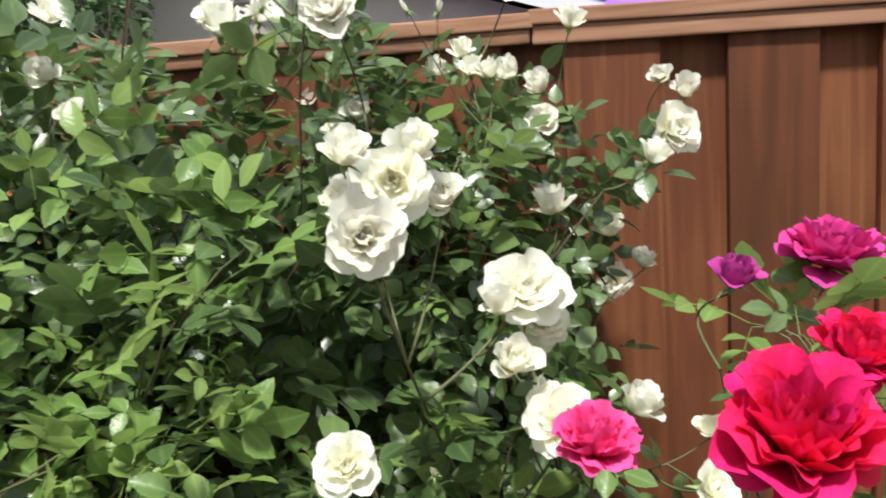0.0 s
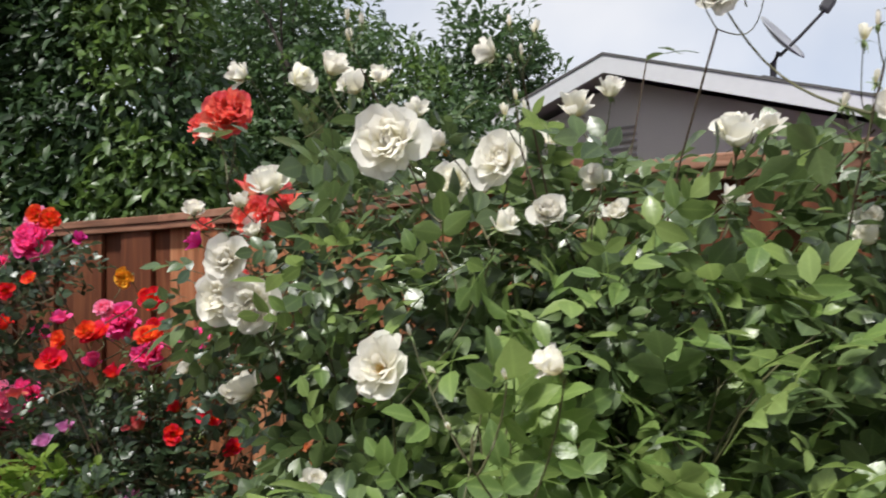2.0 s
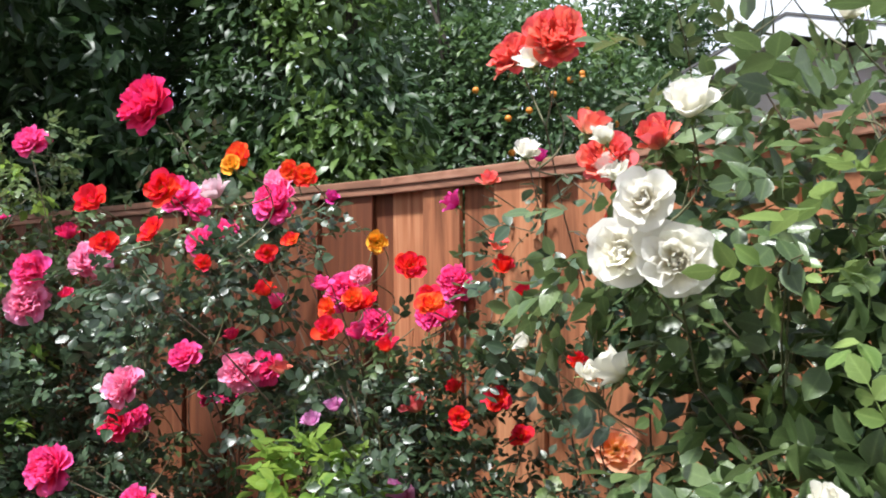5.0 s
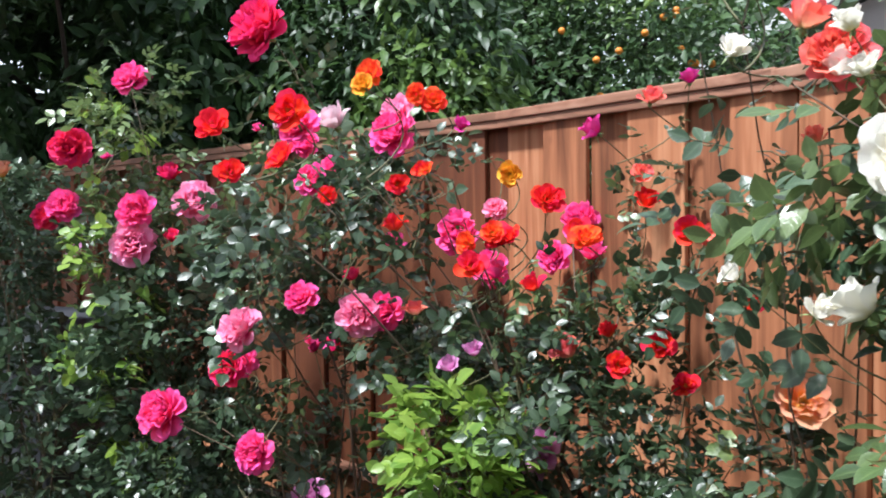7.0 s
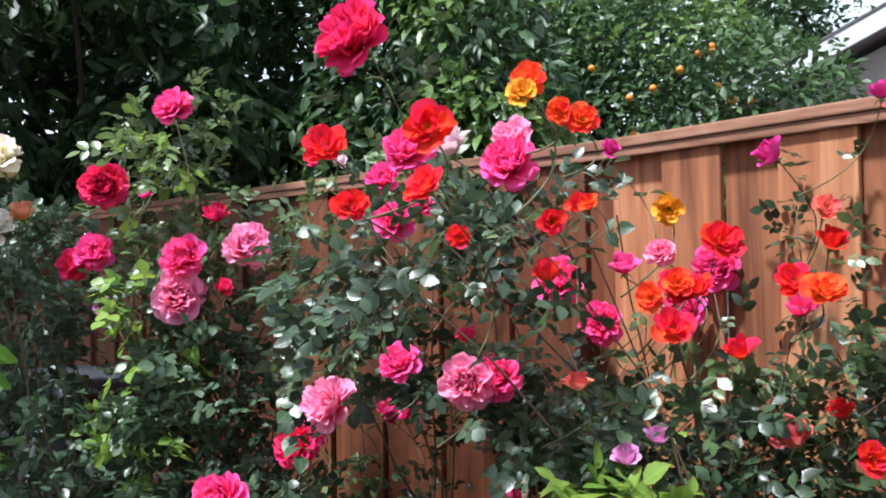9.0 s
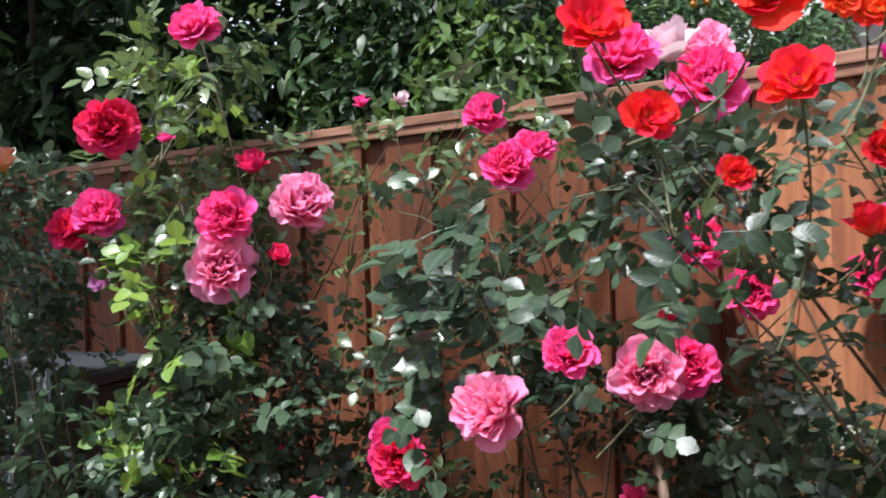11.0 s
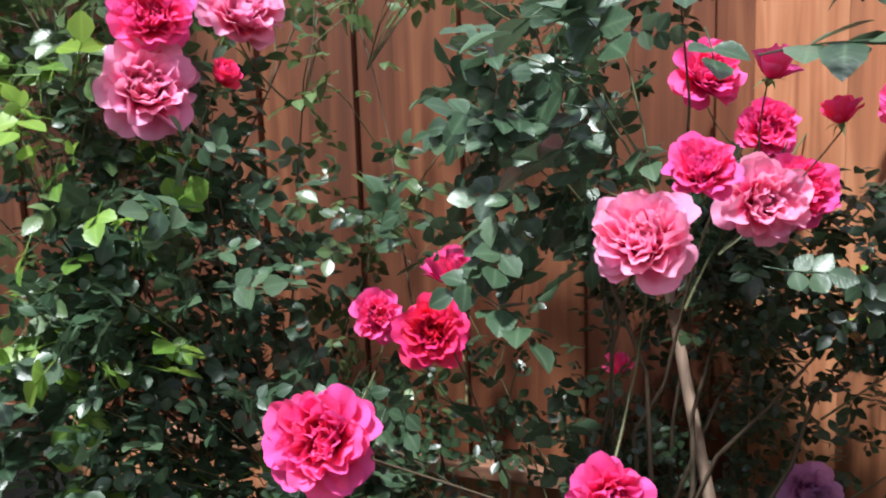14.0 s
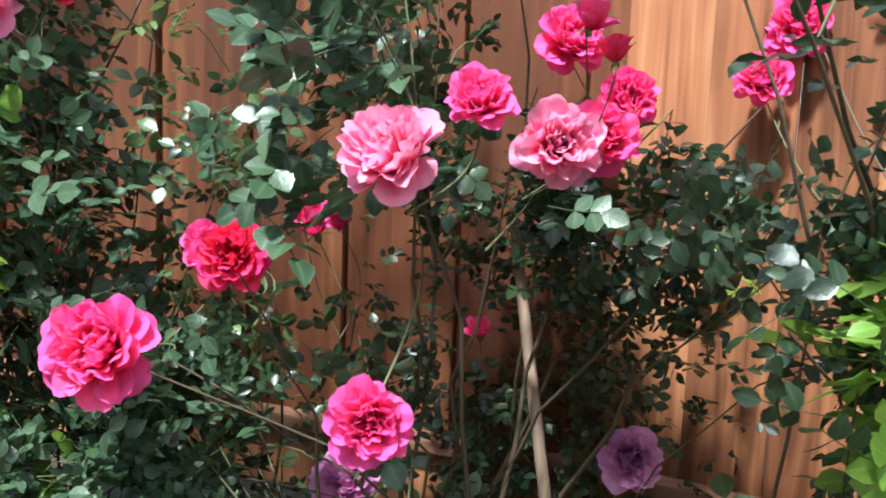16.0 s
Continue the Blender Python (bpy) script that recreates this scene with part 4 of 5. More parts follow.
tree("evergreen_tree", (-4.6, 4.3, 0), [((-4.45, 3.7, 2.5), (1.15, 0.55, 1.35), 12500), ((-4.1, 3.6, 1.75), (0.75, 0.4, 0.55), 3600), ((-4.9, 4.0, 4.0), (1.4, 0.7, 1.3), 6500)], 0.092,
     "dense evergreen tree with drooping glossy leaves behind the fence", 21, M_TREE, M_TREE_LIT, lit=0.34)
# The clump over the garden is added to keep skylight off the fence.
tree("shade_tree", (-7.0, 4.4, 0), [((-6.7, 3.9, 3.2), (1.9, 0.9, 1.9), 8000), ((-6.0, 3.4, 1.7), (1.5, 0.6, 0.8), 3500), ((-5.7, 2.9, 2.7), (1.2, 0.5, 1.5), 5000), ((-7.8, 2.9, 2.4), (1.6, 0.7, 1.9), 5000), ((-5.4, 1.7, 2.85), (1.4, 0.9, 0.45), 3600), ((-6.7, 2.3, 2.15), (0.9, 0.6, 1.0), 2600)], 0.13,
     "dark spreading shade tree with gaps of sky in its crown", 22, M_TREE, None, trunk=0.08, gaps=0.49)
citrus = tree("orange_tree", (-4.6, 7.4, 0), [((-4.7, 7.2, 2.35), (2.0, 1.0, 1.5), 15000), ((-6.2, 7.6, 3.6), (1.8, 1.0, 1.6), 10000)], 0.105,
     "citrus tree hung with ripe oranges beyond the fence", 23, M_CITRUS, M_TREE_LIT, lit=0.05, ratio=0.5, droop=0.1, scale=1.6, sections=3)
tree("garden_tree", (-4.4, 10.5, 0), [((-4.3, 10.4, 3.2), (1.4, 1.0, 1.9), 12000)], 0.13, "bushy green tree standing beside the house", 24, M_CITRUS, None, ratio=0.5, droop=0.1, scale=1.6, sections=3)
tree("garden_tree", (-7.6, 9.5, 0), [((-7.4, 9.4, 3.6), (1.9, 1.2, 2.4), 12000)], 0.15, "tall dark green tree behind the gardens", 25, M_TREE, None, droop=0.2, scale=1.2, sections=3)
tree("street_tree", (10.0, 27.0, 0), [((9.2, 26.5, 4.6), (2.2, 1.5, 1.3), 2600)], 0.26, "distant street tree with an open crown", 26, M_TREE, None, droop=0.1, scale=0.8, gaps=0.5)
fruit = bmesh.new()
bmesh.ops.create_uvsphere(fruit, u_segments=10, v_segments=7, radius=0.032)
fruit_mesh = from_bm("orange_fruit", fruit, M_ORANGE, True)
fr = random.Random(3)
for i in range(16):
    a = fr.uniform(0.15, 1.1)
    z = fr.uniform(2.0, 3.0)
    ob = part("orange_fruit", fruit_mesh, citrus)
    ob.location = Vector((-4.7 + 2.0 * math.sin(a) * 0.8, 7.2 - 0.96 * math.cos(a) * math.sqrt(max(0.05, 1 - ((z - 2.35) / 1.6) ** 2)), z)) - citrus.location


# ---------------------------------------------------------------- white rose bush
W = Plant("white_rose_bush", (-0.45, 1.15, 0), "tall white rose bush full of blooms before the fence", "rose bush", 31, M_LEAF, 0.16, 0.0078)
W.canes([(-0.95, 1.00, 1.05), (-0.80, 1.20, 1.50), (-0.60, 1.00, 1.30), (-0.40, 1.30, 1.35), (-0.20, 0.95, 1.20), (0.05, 1.05, 1.20), (0.22, 1.02, 1.20), (-0.05, 0.85, 1.25), (-0.55, 1.45, 1.45), (-0.30, 0.80, 1.00),
         (-0.65, 0.80, 1.00), (-0.45, 0.50, 0.98), (-0.90, 1.15, 1.45), (0.05, 0.85, 0.85), (0.22, 1.20, 0.95), (-1.05, 1.10, 1.15), (-0.25, 1.20, 1.45), (-0.42, 1.30, 1.62), (-0.10, 1.05, 1.42), (-1.20, 1.15, 1.35)])
W.rose("open", "white", (-0.66, 0.82, 1.42), 0.088, (0.15, -0.92, 0.22))
W.rose("open", "white", (-0.04, 0.67, 1.2), 0.059)
W.rose("half", "white", (-0.05, 0.67, 1.27), 0.038)
W.rose("half", "white", (0.0, 0.78, 1.27), 0.042)
W.rose("half", "white", (-0.06, 0.69, 1.23), 0.035)
W.rose("open", "white", (-0.02, 0.76, 1.24), 0.059)
W.rose("half", "white", (0.02, 0.81, 1.22), 0.042)
W.rose("open", "white", (0.1, 0.82, 1.12), 0.079)
W.rose("open", "white", (0.12, 0.86, 1.08), 0.052)
W.rose("half", "white", (0.07, 0.77, 1.12), 0.037)
W.rose("half", "white", (0.17, 1.15, 1.18), 0.059)
W.rose("semi", "white", (-0.64, 0.75, 1.14), 0.088, (0.12, -0.85, 0.38))
W.rose("half", "white", (0.08, 0.75, 1.07), 0.041)
W.rose("open", "white", (-0.08, 0.74, 0.98), 0.055)
W.rose("open", "white", (-0.57, 0.98, 1.41), 0.076)
W.rose("open", "white", (-0.67, 1.04, 1.39), 0.061)
W.rose("half", "white", (-0.51, 0.83, 1.31), 0.037)
W.rose("open", "white", (-0.49, 0.94, 1.33), 0.044)
W.rose("half", "white", (-0.55, 1.31, 1.55), 0.059)
W.rose("open", "white", (-0.28, 1.17, 1.46), 0.047)
W.rose("open", "white", (-0.08, 0.86, 1.41), 0.058)
W.rose("half", "white", (-0.31, 1.55, 1.39), 0.056)
W.rose("half", "white", (0.09, 1.11, 1.36), 0.036)
W.rose("half", "white", (0.07, 1.17, 1.37), 0.036)
W.rose("half", "white", (0.12, 1.15, 1.36), 0.035)
W.rose("half", "white", (0.06, 1.22, 1.4), 0.038)
W.rose("half", "white", (0.24, 1.35, 1.45), 0.046)
W.rose("half", "white", (0.16, 1.15, 1.34), 0.035)
W.rose("open", "white", (0.16, 1.13, 1.29), 0.042)
W.rose("half", "white", (0.28, 1.3, 1.12), 0.048)
W.rose("half", "white", (0.31, 1.2, 1.08), 0.033)
W.rose("open", "white", (0.29, 1.32, 1.03), 0.048)
W.rose("open", "white", (0.32, 1.07, 1.27), 0.065)
W.rose("half", "white", (0.34, 1.08, 1.32), 0.033)
W.rose("half", "white", (0.31, 1.09, 1.34), 0.028)
W.rose("half", "white", (0.29, 1.04, 1.24), 0.039)
W.rose("open", "white", (0.14, 1.23, 1.5), 0.067)
W.rose("half", "white", (-0.88, 1.19, 1.62), 0.042)
W.rose("half", "white", (-0.9, 1.13, 1.59), 0.054)
W.rose("half", "white", (-0.98, 0.92, 1.57), 0.037)
W.rose("half", "white", (-0.78, 0.8, 1.51), 0.034)
W.rose("half", "white", (-0.79, 1.16, 1.54), 0.041)
W.rose("half", "white", (-0.66, 0.96, 1.44), 0.036)
W.rose("half", "white", (-0.23, 1.23, 1.47), 0.044)
W.rose("half", "white", (-0.51, 1.42, 1.6), 0.05)
W.rose("half", "white", (-0.49, 0.94, 1.33), 0.034)
W.rose("half", "white", (-0.64, 1.46, 1.53), 0.056)
W.rose("half", "white", (-0.22, 1.56, 1.36), 0.053)
W.rose("half", "white", (-0.31, 0.36, 1.19), 0.019)
W.rose("half", "white", (-0.78, 0.82, 0.98), 0.034)
W.rose("open", "white", (-0.95, 0.91, 1.21), 0.081, (0.3, -0.9, 0.12))
W.rose("open", "white", (-1.02, 0.92, 1.22), 0.075, (0.1, -0.9, 0.2))
W.rose("open", "white", (-0.98, 0.89, 1.28), 0.064)
W.rose("half", "white", (-0.94, 0.94, 1.4), 0.058)
W.rose("half", "white", (-1.1, 1.07, 1.39), 0.035)
W.rose("half", "white", (-1.09, 1.09, 1.34), 0.036)
W.rose("half", "white", (-1.24, 1.08, 1.09), 0.031)
W.rose("half", "white", (-1.09, 1.07, 1.06), 0.057)
W.rose("half", "white", (-1.13, 1.08, 1.05), 0.039)
W.rose("half", "white", (-1.25, 1.12, 1.39), 0.038)
W.rose("half", "white", (-1.12, 1.14, 1.35), 0.048)
W.rose("half", "white", (-1.28, 1.2, 1.56), 0.053)
W.rose("half", "white", (-0.96, 1.16, 1.64), 0.055)
W.rose("half", "white", (-0.27, 1.16, 1.45), 0.062)
W.rose("half", "white", (-0.44, 1.0, 1.38), 0.037)
W.rose("half", "white", (-0.41, 0.99, 1.33), 0.032)
W.rose("half", "white", (-0.1, 1.24, 1.32), 0.038)
W.rose("half", "white", (0.02, 1.26, 1.38), 0.038)
W.rose("half", "white", (0.23, 0.9, 0.97), 0.047)
W.rose("open", "white", (0.12, 0.74, 1.01), 0.06)
W.rose("half", "white", (0.11, 0.76, 1.03), 0.029)
W.rose("half", "white", (0.32, 0.94, 0.92), 0.033)
W.rose("open", "white", (0.29, 0.84, 0.89), 0.051)
W.rose("bud", "white", (-0.0, 0.74, 0.97), 0.016)
W.rose("half", "white", (-0.63, 1.09, 1.6), 0.042)
W.rose("half", "white", (-0.11, 1.09, 1.29), 0.035)
W.rose("bud", "white", (-0.14, 0.84, 1.42), 0.022)
W.rose("bud", "white", (-0.11, 0.84, 1.44), 0.021)
W.rose("bud", "white", (-0.01, 1.0, 1.43), 0.02)
W.rose("bud", "white", (0.03, 1.01, 1.43), 0.021)
W.rose("bud", "white", (-0.45, 0.64, 1.19), 0.017)
W.rose("bud", "white", (-0.55, 0.65, 1.19), 0.016)
W.rose("bud", "white", (-0.53, 0.66, 1.15), 0.016)
W.rose("bud", "white", (-0.38, 0.37, 1.15), 0.011)
W.rose("bud", "white", (-0.35, 0.39, 1.18), 0.01)
W.rose("bud", "white", (-0.64, 1.13, 1.6), 0.022)
W.rose("bud", "white", (-0.61, 1.14, 1.6), 0.022)
W.rose("open", "white", (-0.27, 0.95, 1.59), 0.049)

W.canes([(-0.265, 0.87, 1.52), (-0.50, 0.88, 1.49), (-0.71, 0.84, 1.52), (-0.10, 0.88, 1.46), (-0.53, 0.95, 1.42)], 11)
for tip in ((-0.51, 0.86, 1.565), (-0.50, 0.875, 1.53), (-0.48, 0.87, 1.555), (-0.715, 0.81, 1.59), (-0.70, 0.82, 1.585), (-0.725, 0.83, 1.57), (-0.28, 0.83, 1.585), (-0.21, 0.845, 1.58), (-0.235, 0.845, 1.565), (-0.09, 0.866, 1.525), (-0.105, 0.86, 1.505), (-0.12, 0.836, 1.485),
            (-0.53, 0.935, 1.49), (-0.52, 0.94, 1.475), (-0.545, 0.93, 1.47), (-0.85, 0.94, 1.545), (-0.81, 0.955, 1.545), (-0.76, 0.97, 1.55)):
    W.rose("bud", "ivory", tip, 0.023, (0.1 * math.sin(40 * tip[0]), 0.1 * math.cos(50 * tip[1]), 1.0))

# coral roses in the same bed
K = Plant("coral_rose_bush", (-1.30, 1.40, 0), "slender coral red rose bush between white and scarlet bushes", "rose bush", 32, M_LEAF_BLUE, 0.05, 0.008)
K.canes([(-1.28, 1.25, 1.45), (-1.15, 1.20, 1.28), (-1.40, 1.40, 1.45), (-1.22, 1.30, 1.10)])
K.rose("full", "coral", (-1.24, 1.21, 1.59), 0.092, (0.3, -0.85, 0.35))
K.rose("full", "coral", (-1.13, 1.15, 1.37), 0.077)
K.rose("half", "coral", (-1.18, 1.21, 1.44), 0.061)
K.rose("half", "coral", (-1.04, 1.12, 1.39), 0.055)
K.rose("full", "coral", (-1.37, 1.3, 1.6), 0.085)
K.rose("half", "coral", (-1.5, 1.43, 1.39), 0.045)
K.rose("half", "coral", (-1.21, 1.38, 1.29), 0.034)

# crimson rose bush at the near end
R = Plant("crimson_rose_bush", (0.48, 0.80, 0), "crimson and magenta rose bush beside the white one", "rose bush", 33, M_LEAF, 0.05, 0.008)
R.canes([(0.30, 0.62, 0.90), (0.45, 0.76, 0.98), (0.46, 0.98, 1.06), (0.30, 0.84, 1.02), (0.14, 0.72, 0.88)])
R.rose("full", "crimson", (0.275, 0.59, 1.05), 0.112, (-0.05, -0.50, 0.85))
R.rose("full", "crimson", (0.4, 0.75, 1.06), 0.078, (0.0, -0.5, 0.85))
R.rose("full", "magenta", (0.5, 1.02, 1.11), 0.102, (0.05, -0.25, 0.95))
R.rose("half", "purple", (0.32, 0.85, 1.12), 0.049)
R.rose("full", "rose", (0.14, 0.67, 1.02), 0.064, (0.1, -0.25, 0.95))

# ---------------------------------------------------------------- scarlet and orange bush
O = Plant("scarlet_rose_bush", (-1.85, 1.55, 0), "wide rose bush with scarlet and orange blooms", "rose bush", 34, M_LEAF_DARK, 0.13, 0.011, lean=0.42)
O.canes([(-2.20, 1.45, 1.28), (-2.00, 1.35, 1.32), (-2.15, 1.10, 1.15), (-2.00, 1.20, 1.25), (-1.80, 1.30, 1.10), (-1.65, 1.40, 1.05), (-1.50, 1.45, 1.00), (-2.15, 1.20, 1.22), (-1.90, 1.35, 1.25), (-1.45, 1.40, 0.75), (-1.75, 1.25, 0.85), (-2.05, 1.30, 0.75), (-1.48, 1.60, 1.05),
         (-1.75, 1.90, 1.15), (-1.30, 1.55, 0.70), (-1.95, 1.95, 1.10)])
O.rose("semi", "red", (-2.18, 0.97, 1.35), 0.076)
O.rose("semi", "red", (-2.04, 1.04, 1.37), 0.089)
O.rose("semi", "red", (-2.13, 0.97, 1.26), 0.06)
O.rose("semi", "red", (-2.01, 0.99, 1.28), 0.069)
O.rose("semi", "red", (-1.97, 1.26, 1.24), 0.051)
O.rose("semi", "orange", (-1.94, 1.15, 1.44), 0.068)
O.rose("semi", "yellow", (-1.94, 1.13, 1.42), 0.054, (0.25, -0.85, 0.40))
O.rose("semi", "orange", (-1.985, 1.40, 1.425), 0.066)
O.rose("semi", "orange", (-2.02, 1.38, 1.44), 0.056)
O.rose("full", "rose", (-2.22, 1.53, 1.385), 0.102)
O.rose("full", "pink", (-2.237, 1.563, 1.44), 0.085)
O.rose("half", "blush", (-2.221, 1.324, 1.403), 0.074)
O.rose("full", "rose", (-2.258, 1.25, 1.385), 0.082)
O.rose("semi", "yellow", (-1.90, 1.57, 1.27), 0.066)
O.rose("semi", "red", (-1.81, 1.58, 1.21), 0.087)
O.rose("semi", "red", (-1.81, 1.38, 1.13), 0.079)
O.rose("semi", "red", (-1.76, 1.22, 1.08), 0.068)
O.rose("semi", "orange", (-1.59, 1.34, 1.13), 0.066)
O.rose("semi", "red", (-1.78, 1.38, 1.13), 0.06)
O.rose("semi", "orange", (-1.8, 1.35, 1.14), 0.054)
O.rose("semi", "orange", (-1.82, 1.29, 1.12), 0.052)
O.rose("half", "rose", (-1.89, 1.35, 1.17), 0.045)
O.rose("semi", "red", (-1.95, 1.31, 1.27), 0.043)
O.rose("semi", "orange", (-1.92, 1.29, 1.27), 0.039)
O.rose("semi", "red", (-1.65, 1.43, 1.14), 0.065)
O.rose("half", "rose", (-1.66, 1.5, 1.1), 0.052)
O.rose("semi", "red", (-1.47, 1.53, 1.14), 0.068)
O.rose("semi", "coral", (-1.68, 1.79, 1.27), 0.063)
O.rose("half", "red", (-1.67, 1.8, 1.21), 0.053)
O.rose("half", "magenta", (-1.75, 1.68, 1.37), 0.052)
O.rose("half", "magenta", (-1.59, 1.85, 1.49), 0.042)
O.rose("semi", "red", (-1.49, 1.44, 0.93), 0.067)
O.rose("semi", "red", (-1.54, 1.37, 0.9), 0.053)
O.rose("half", "coral", (-1.64, 1.36, 0.92), 0.051)
O.rose("semi", "red", (-1.46, 1.49, 0.85), 0.057)
O.rose("semi", "red", (-1.35, 1.53, 1.01), 0.05)
O.rose("semi", "peach", (-1.25, 1.48, 0.85), 0.103, (0.25, -0.85, 0.40))
O.rose("half", "red", (-1.71, 1.35, 1.04), 0.042)
O.rose("semi", "coral", (-1.49, 1.68, 1.13), 0.05)
O.rose("half", "red", (-1.98, 1.26, 1.16), 0.048)
O.rose("half", "coral", (-1.93, 1.26, 0.99), 0.042)
O.rose("semi", "red", (-2.11, 1.2, 1.22), 0.047)
O.rose("full", "pink", (-1.88, 1.48, 1.19), 0.046)
O.rose("half", "magenta", (-1.97, 1.48, 1.38), 0.033)
O.rose("half", "red", (-1.59, 1.43, 0.95), 0.035)

# ---------------------------------------------------------------- pink rose bush
P = Plant("pink_rose_bush", (-2.50, 1.60, 0), "pink rose bush with heavy double blooms before the fence", "rose bush", 35, M_LEAF_BLUE, 0.09, 0.011, lean=0.15)
P.canes([(-2.45, 1.30, 0.95), (-2.35, 1.48, 1.00), (-2.70, 1.35, 0.75), (-2.80, 1.30, 0.62), (-2.50, 1.35, 0.62), (-2.55, 1.70, 1.30), (-2.42, 1.38, 1.60), (-2.25, 1.90, 1.00), (-2.05, 1.85, 1.00), (-2.62, 1.45, 1.20),
         (-2.15, 1.70, 0.75), (-2.90, 1.45, 0.60), (-1.95, 1.80, 0.85)])
P.rose("full", "pink", (-2.46, 1.24, 0.915), 0.097, (-0.12, -0.8, 0.55))
P.rose("full", "pink", (-2.32, 1.5, 0.93), 0.101)
P.rose("full", "rose", (-2.4, 1.38, 0.98), 0.075)
P.rose("full", "rose", (-2.27, 1.55, 0.94), 0.085)
P.rose("half", "rose", (-2.89, 1.96, 0.756), 0.095)
P.rose("full", "cerise", (-2.42, 1.28, 1.63), 0.136)
P.rose("full", "rose", (-2.86, 1.28, 0.65), 0.123)
P.rose("full", "cerise", (-2.75, 1.42, 0.76), 0.090, (0.42, -0.85, 0.3))
P.rose("full", "rose", (-2.9, 1.59, 0.74), 0.077)
P.rose("full", "rose", (-2.5, 1.31, 0.59), 0.089)
P.rose("full", "rose", (-2.27, 2.03, 1.02), 0.102)
P.rose("full", "rose", (-2.04, 2.0, 1.06), 0.086)
P.rose("full", "rose", (-2.38, 2.01, 1.13), 0.116)
P.rose("full", "rose", (-2.1, 2.2, 1.17), 0.101)
P.rose("half", "rose", (-2.83, 1.83, 0.78), 0.063)
P.rose("half", "rose", (-2.55, 2.06, 0.54), 0.059)
P.rose("full", "rose", (-2.7, 1.68, 1.4), 0.079)
P.rose("full", "rose", (-2.61, 1.71, 1.33), 0.073)
P.rose("full", "rose", (-2.63, 1.64, 1.29), 0.088)
P.rose("half", "rose", (-1.82, 1.39, 1.06), 0.045)
P.rose("half", "rose", (-2.3, 1.62, 1.11), 0.058)
P.rose("half", "cerise", (-2.25, 1.41, 1.04), 0.042)
P.rose("half", "cerise", (-2.73, 1.73, 0.78), 0.034)
P.rose("full", "rose", (-1.98, 2.05, 1.16), 0.102)

# lavender roses low in the bed
V = Plant("lavender_rose_bush", (-2.15, 1.66, 0), "small lavender rose bush low in the bed", "rose bush", 36, M_LEAF_DARK, 0.10, 0.006)
V.canes([(-2.70, 1.62, 0.25), (-2.24, 1.76, 0.30), (-1.72, 1.42, 0.60), (-1.90, 1.34, 0.78), (-2.50, 1.62, 0.30), (-2.9, 1.5, 0.4)])
V.rose("full", "lavender", (-2.67, 1.65, 0.35), 0.102)
V.rose("full", "lavender", (-2.21, 1.81, 0.4), 0.096)
V.rose("full", "lavender", (-1.75, 1.44, 0.69), 0.088)
V.rose("half", "lavender", (-1.86, 1.28, 0.88), 0.041)
V.rose("half", "lavender", (-1.82, 1.31, 0.91), 0.038)
V.rose("half", "lavender", (-3.71, 1.49, 1.07), 0.061)

# ---------------------------------------------------------------- climbing rose on the fence
L = Plant("climbing_rose", (-3.20, 1.62, 0), "climbing rose with cerise and pink blooms on the fence", "climbing rose", 37, M_LEAF, 0.14, 0.010, lean=0.58)
L.canes([(-3.30, 1.48, 1.60), (-3.42, 1.42, 1.30), (-3.12, 1.45, 1.05), (-3.02, 1.66, 1.20), (-2.98, 1.78, 1.42), (-3.45, 1.45, 1.10), (-3.10, 1.50, 0.70), (-3.35, 1.40, 0.90), (-3.05, 1.90, 1.30), (-2.95, 1.68, 0.80)])
L.rose("full", "cerise", (-3.47, 1.36, 1.42), 0.116, (0.78, -0.62, 0.12))
L.rose("full", "pink", (-3.15, 1.38, 1.11), 0.123)
L.rose("full", "rose", (-3.14, 1.39, 1.21), 0.102)
L.rose("full", "pink", (-3.1, 1.57, 1.24), 0.119)
L.rose("half", "cerise", (-3.08, 1.47, 1.13), 0.047)
L.rose("full", "rose", (-3.35, 1.5, 1.65), 0.1)
L.rose("half", "rose", (-3.32, 1.53, 1.65), 0.047)
L.rose("full", "rose", (-3.5, 1.35, 1.23), 0.098)
L.rose("full", "cerise", (-3.6, 1.34, 1.2), 0.089)
L.rose("half", "cerise", (-3.28, 1.6, 1.34), 0.072)
L.rose("half", "rose", (-3.35, 1.41, 1.39), 0.034)
L.rose("half", "blush", (-3.06, 1.89, 1.5), 0.04)
L.rose("half", "rose", (-3.2, 1.91, 1.51), 0.04)
L.rose("bud", "rose", (-3.09, 1.47, 0.73), 0.022)
L.rose("half", "cerise", (-3.11, 1.5, 0.57), 0.027)

# ---------------------------------------------------------------- cream rose bush
C = Plant("cream_rose_bush", (-3.78, 1.30, 0), "cream rose bush with grey-green leaves in the shade", "rose bush", 38, M_LEAF_BLUE, 0.10, 0.009, lean=0.40)
C.canes([(-3.70, 1.15, 1.42), (-3.60, 1.15, 1.25), (-3.90, 1.20, 1.30), (-3.55, 1.20, 0.95), (-3.75, 1.05, 0.90), (-4.00, 1.30, 1.20)])
C.rose("full", "cream", (-3.68, 1.16, 1.51), 0.120, (0.45, -0.50, 0.74))
C.rose("full", "cream", (-3.68, 1.09, 1.45), 0.124, (0.50, -0.55, 0.66))
C.rose("full", "ivory", (-3.67, 1.14, 1.31), 0.104, (0.50, -0.55, 0.66))
C.rose("half", "peach", (-3.66, 1.22, 1.35), 0.075)
C.rose("half", "cream", (-3.69, 1.2, 1.47), 0.07)
C.rose("half", "cream", (-3.79, 1.04, 1.41), 0.062)

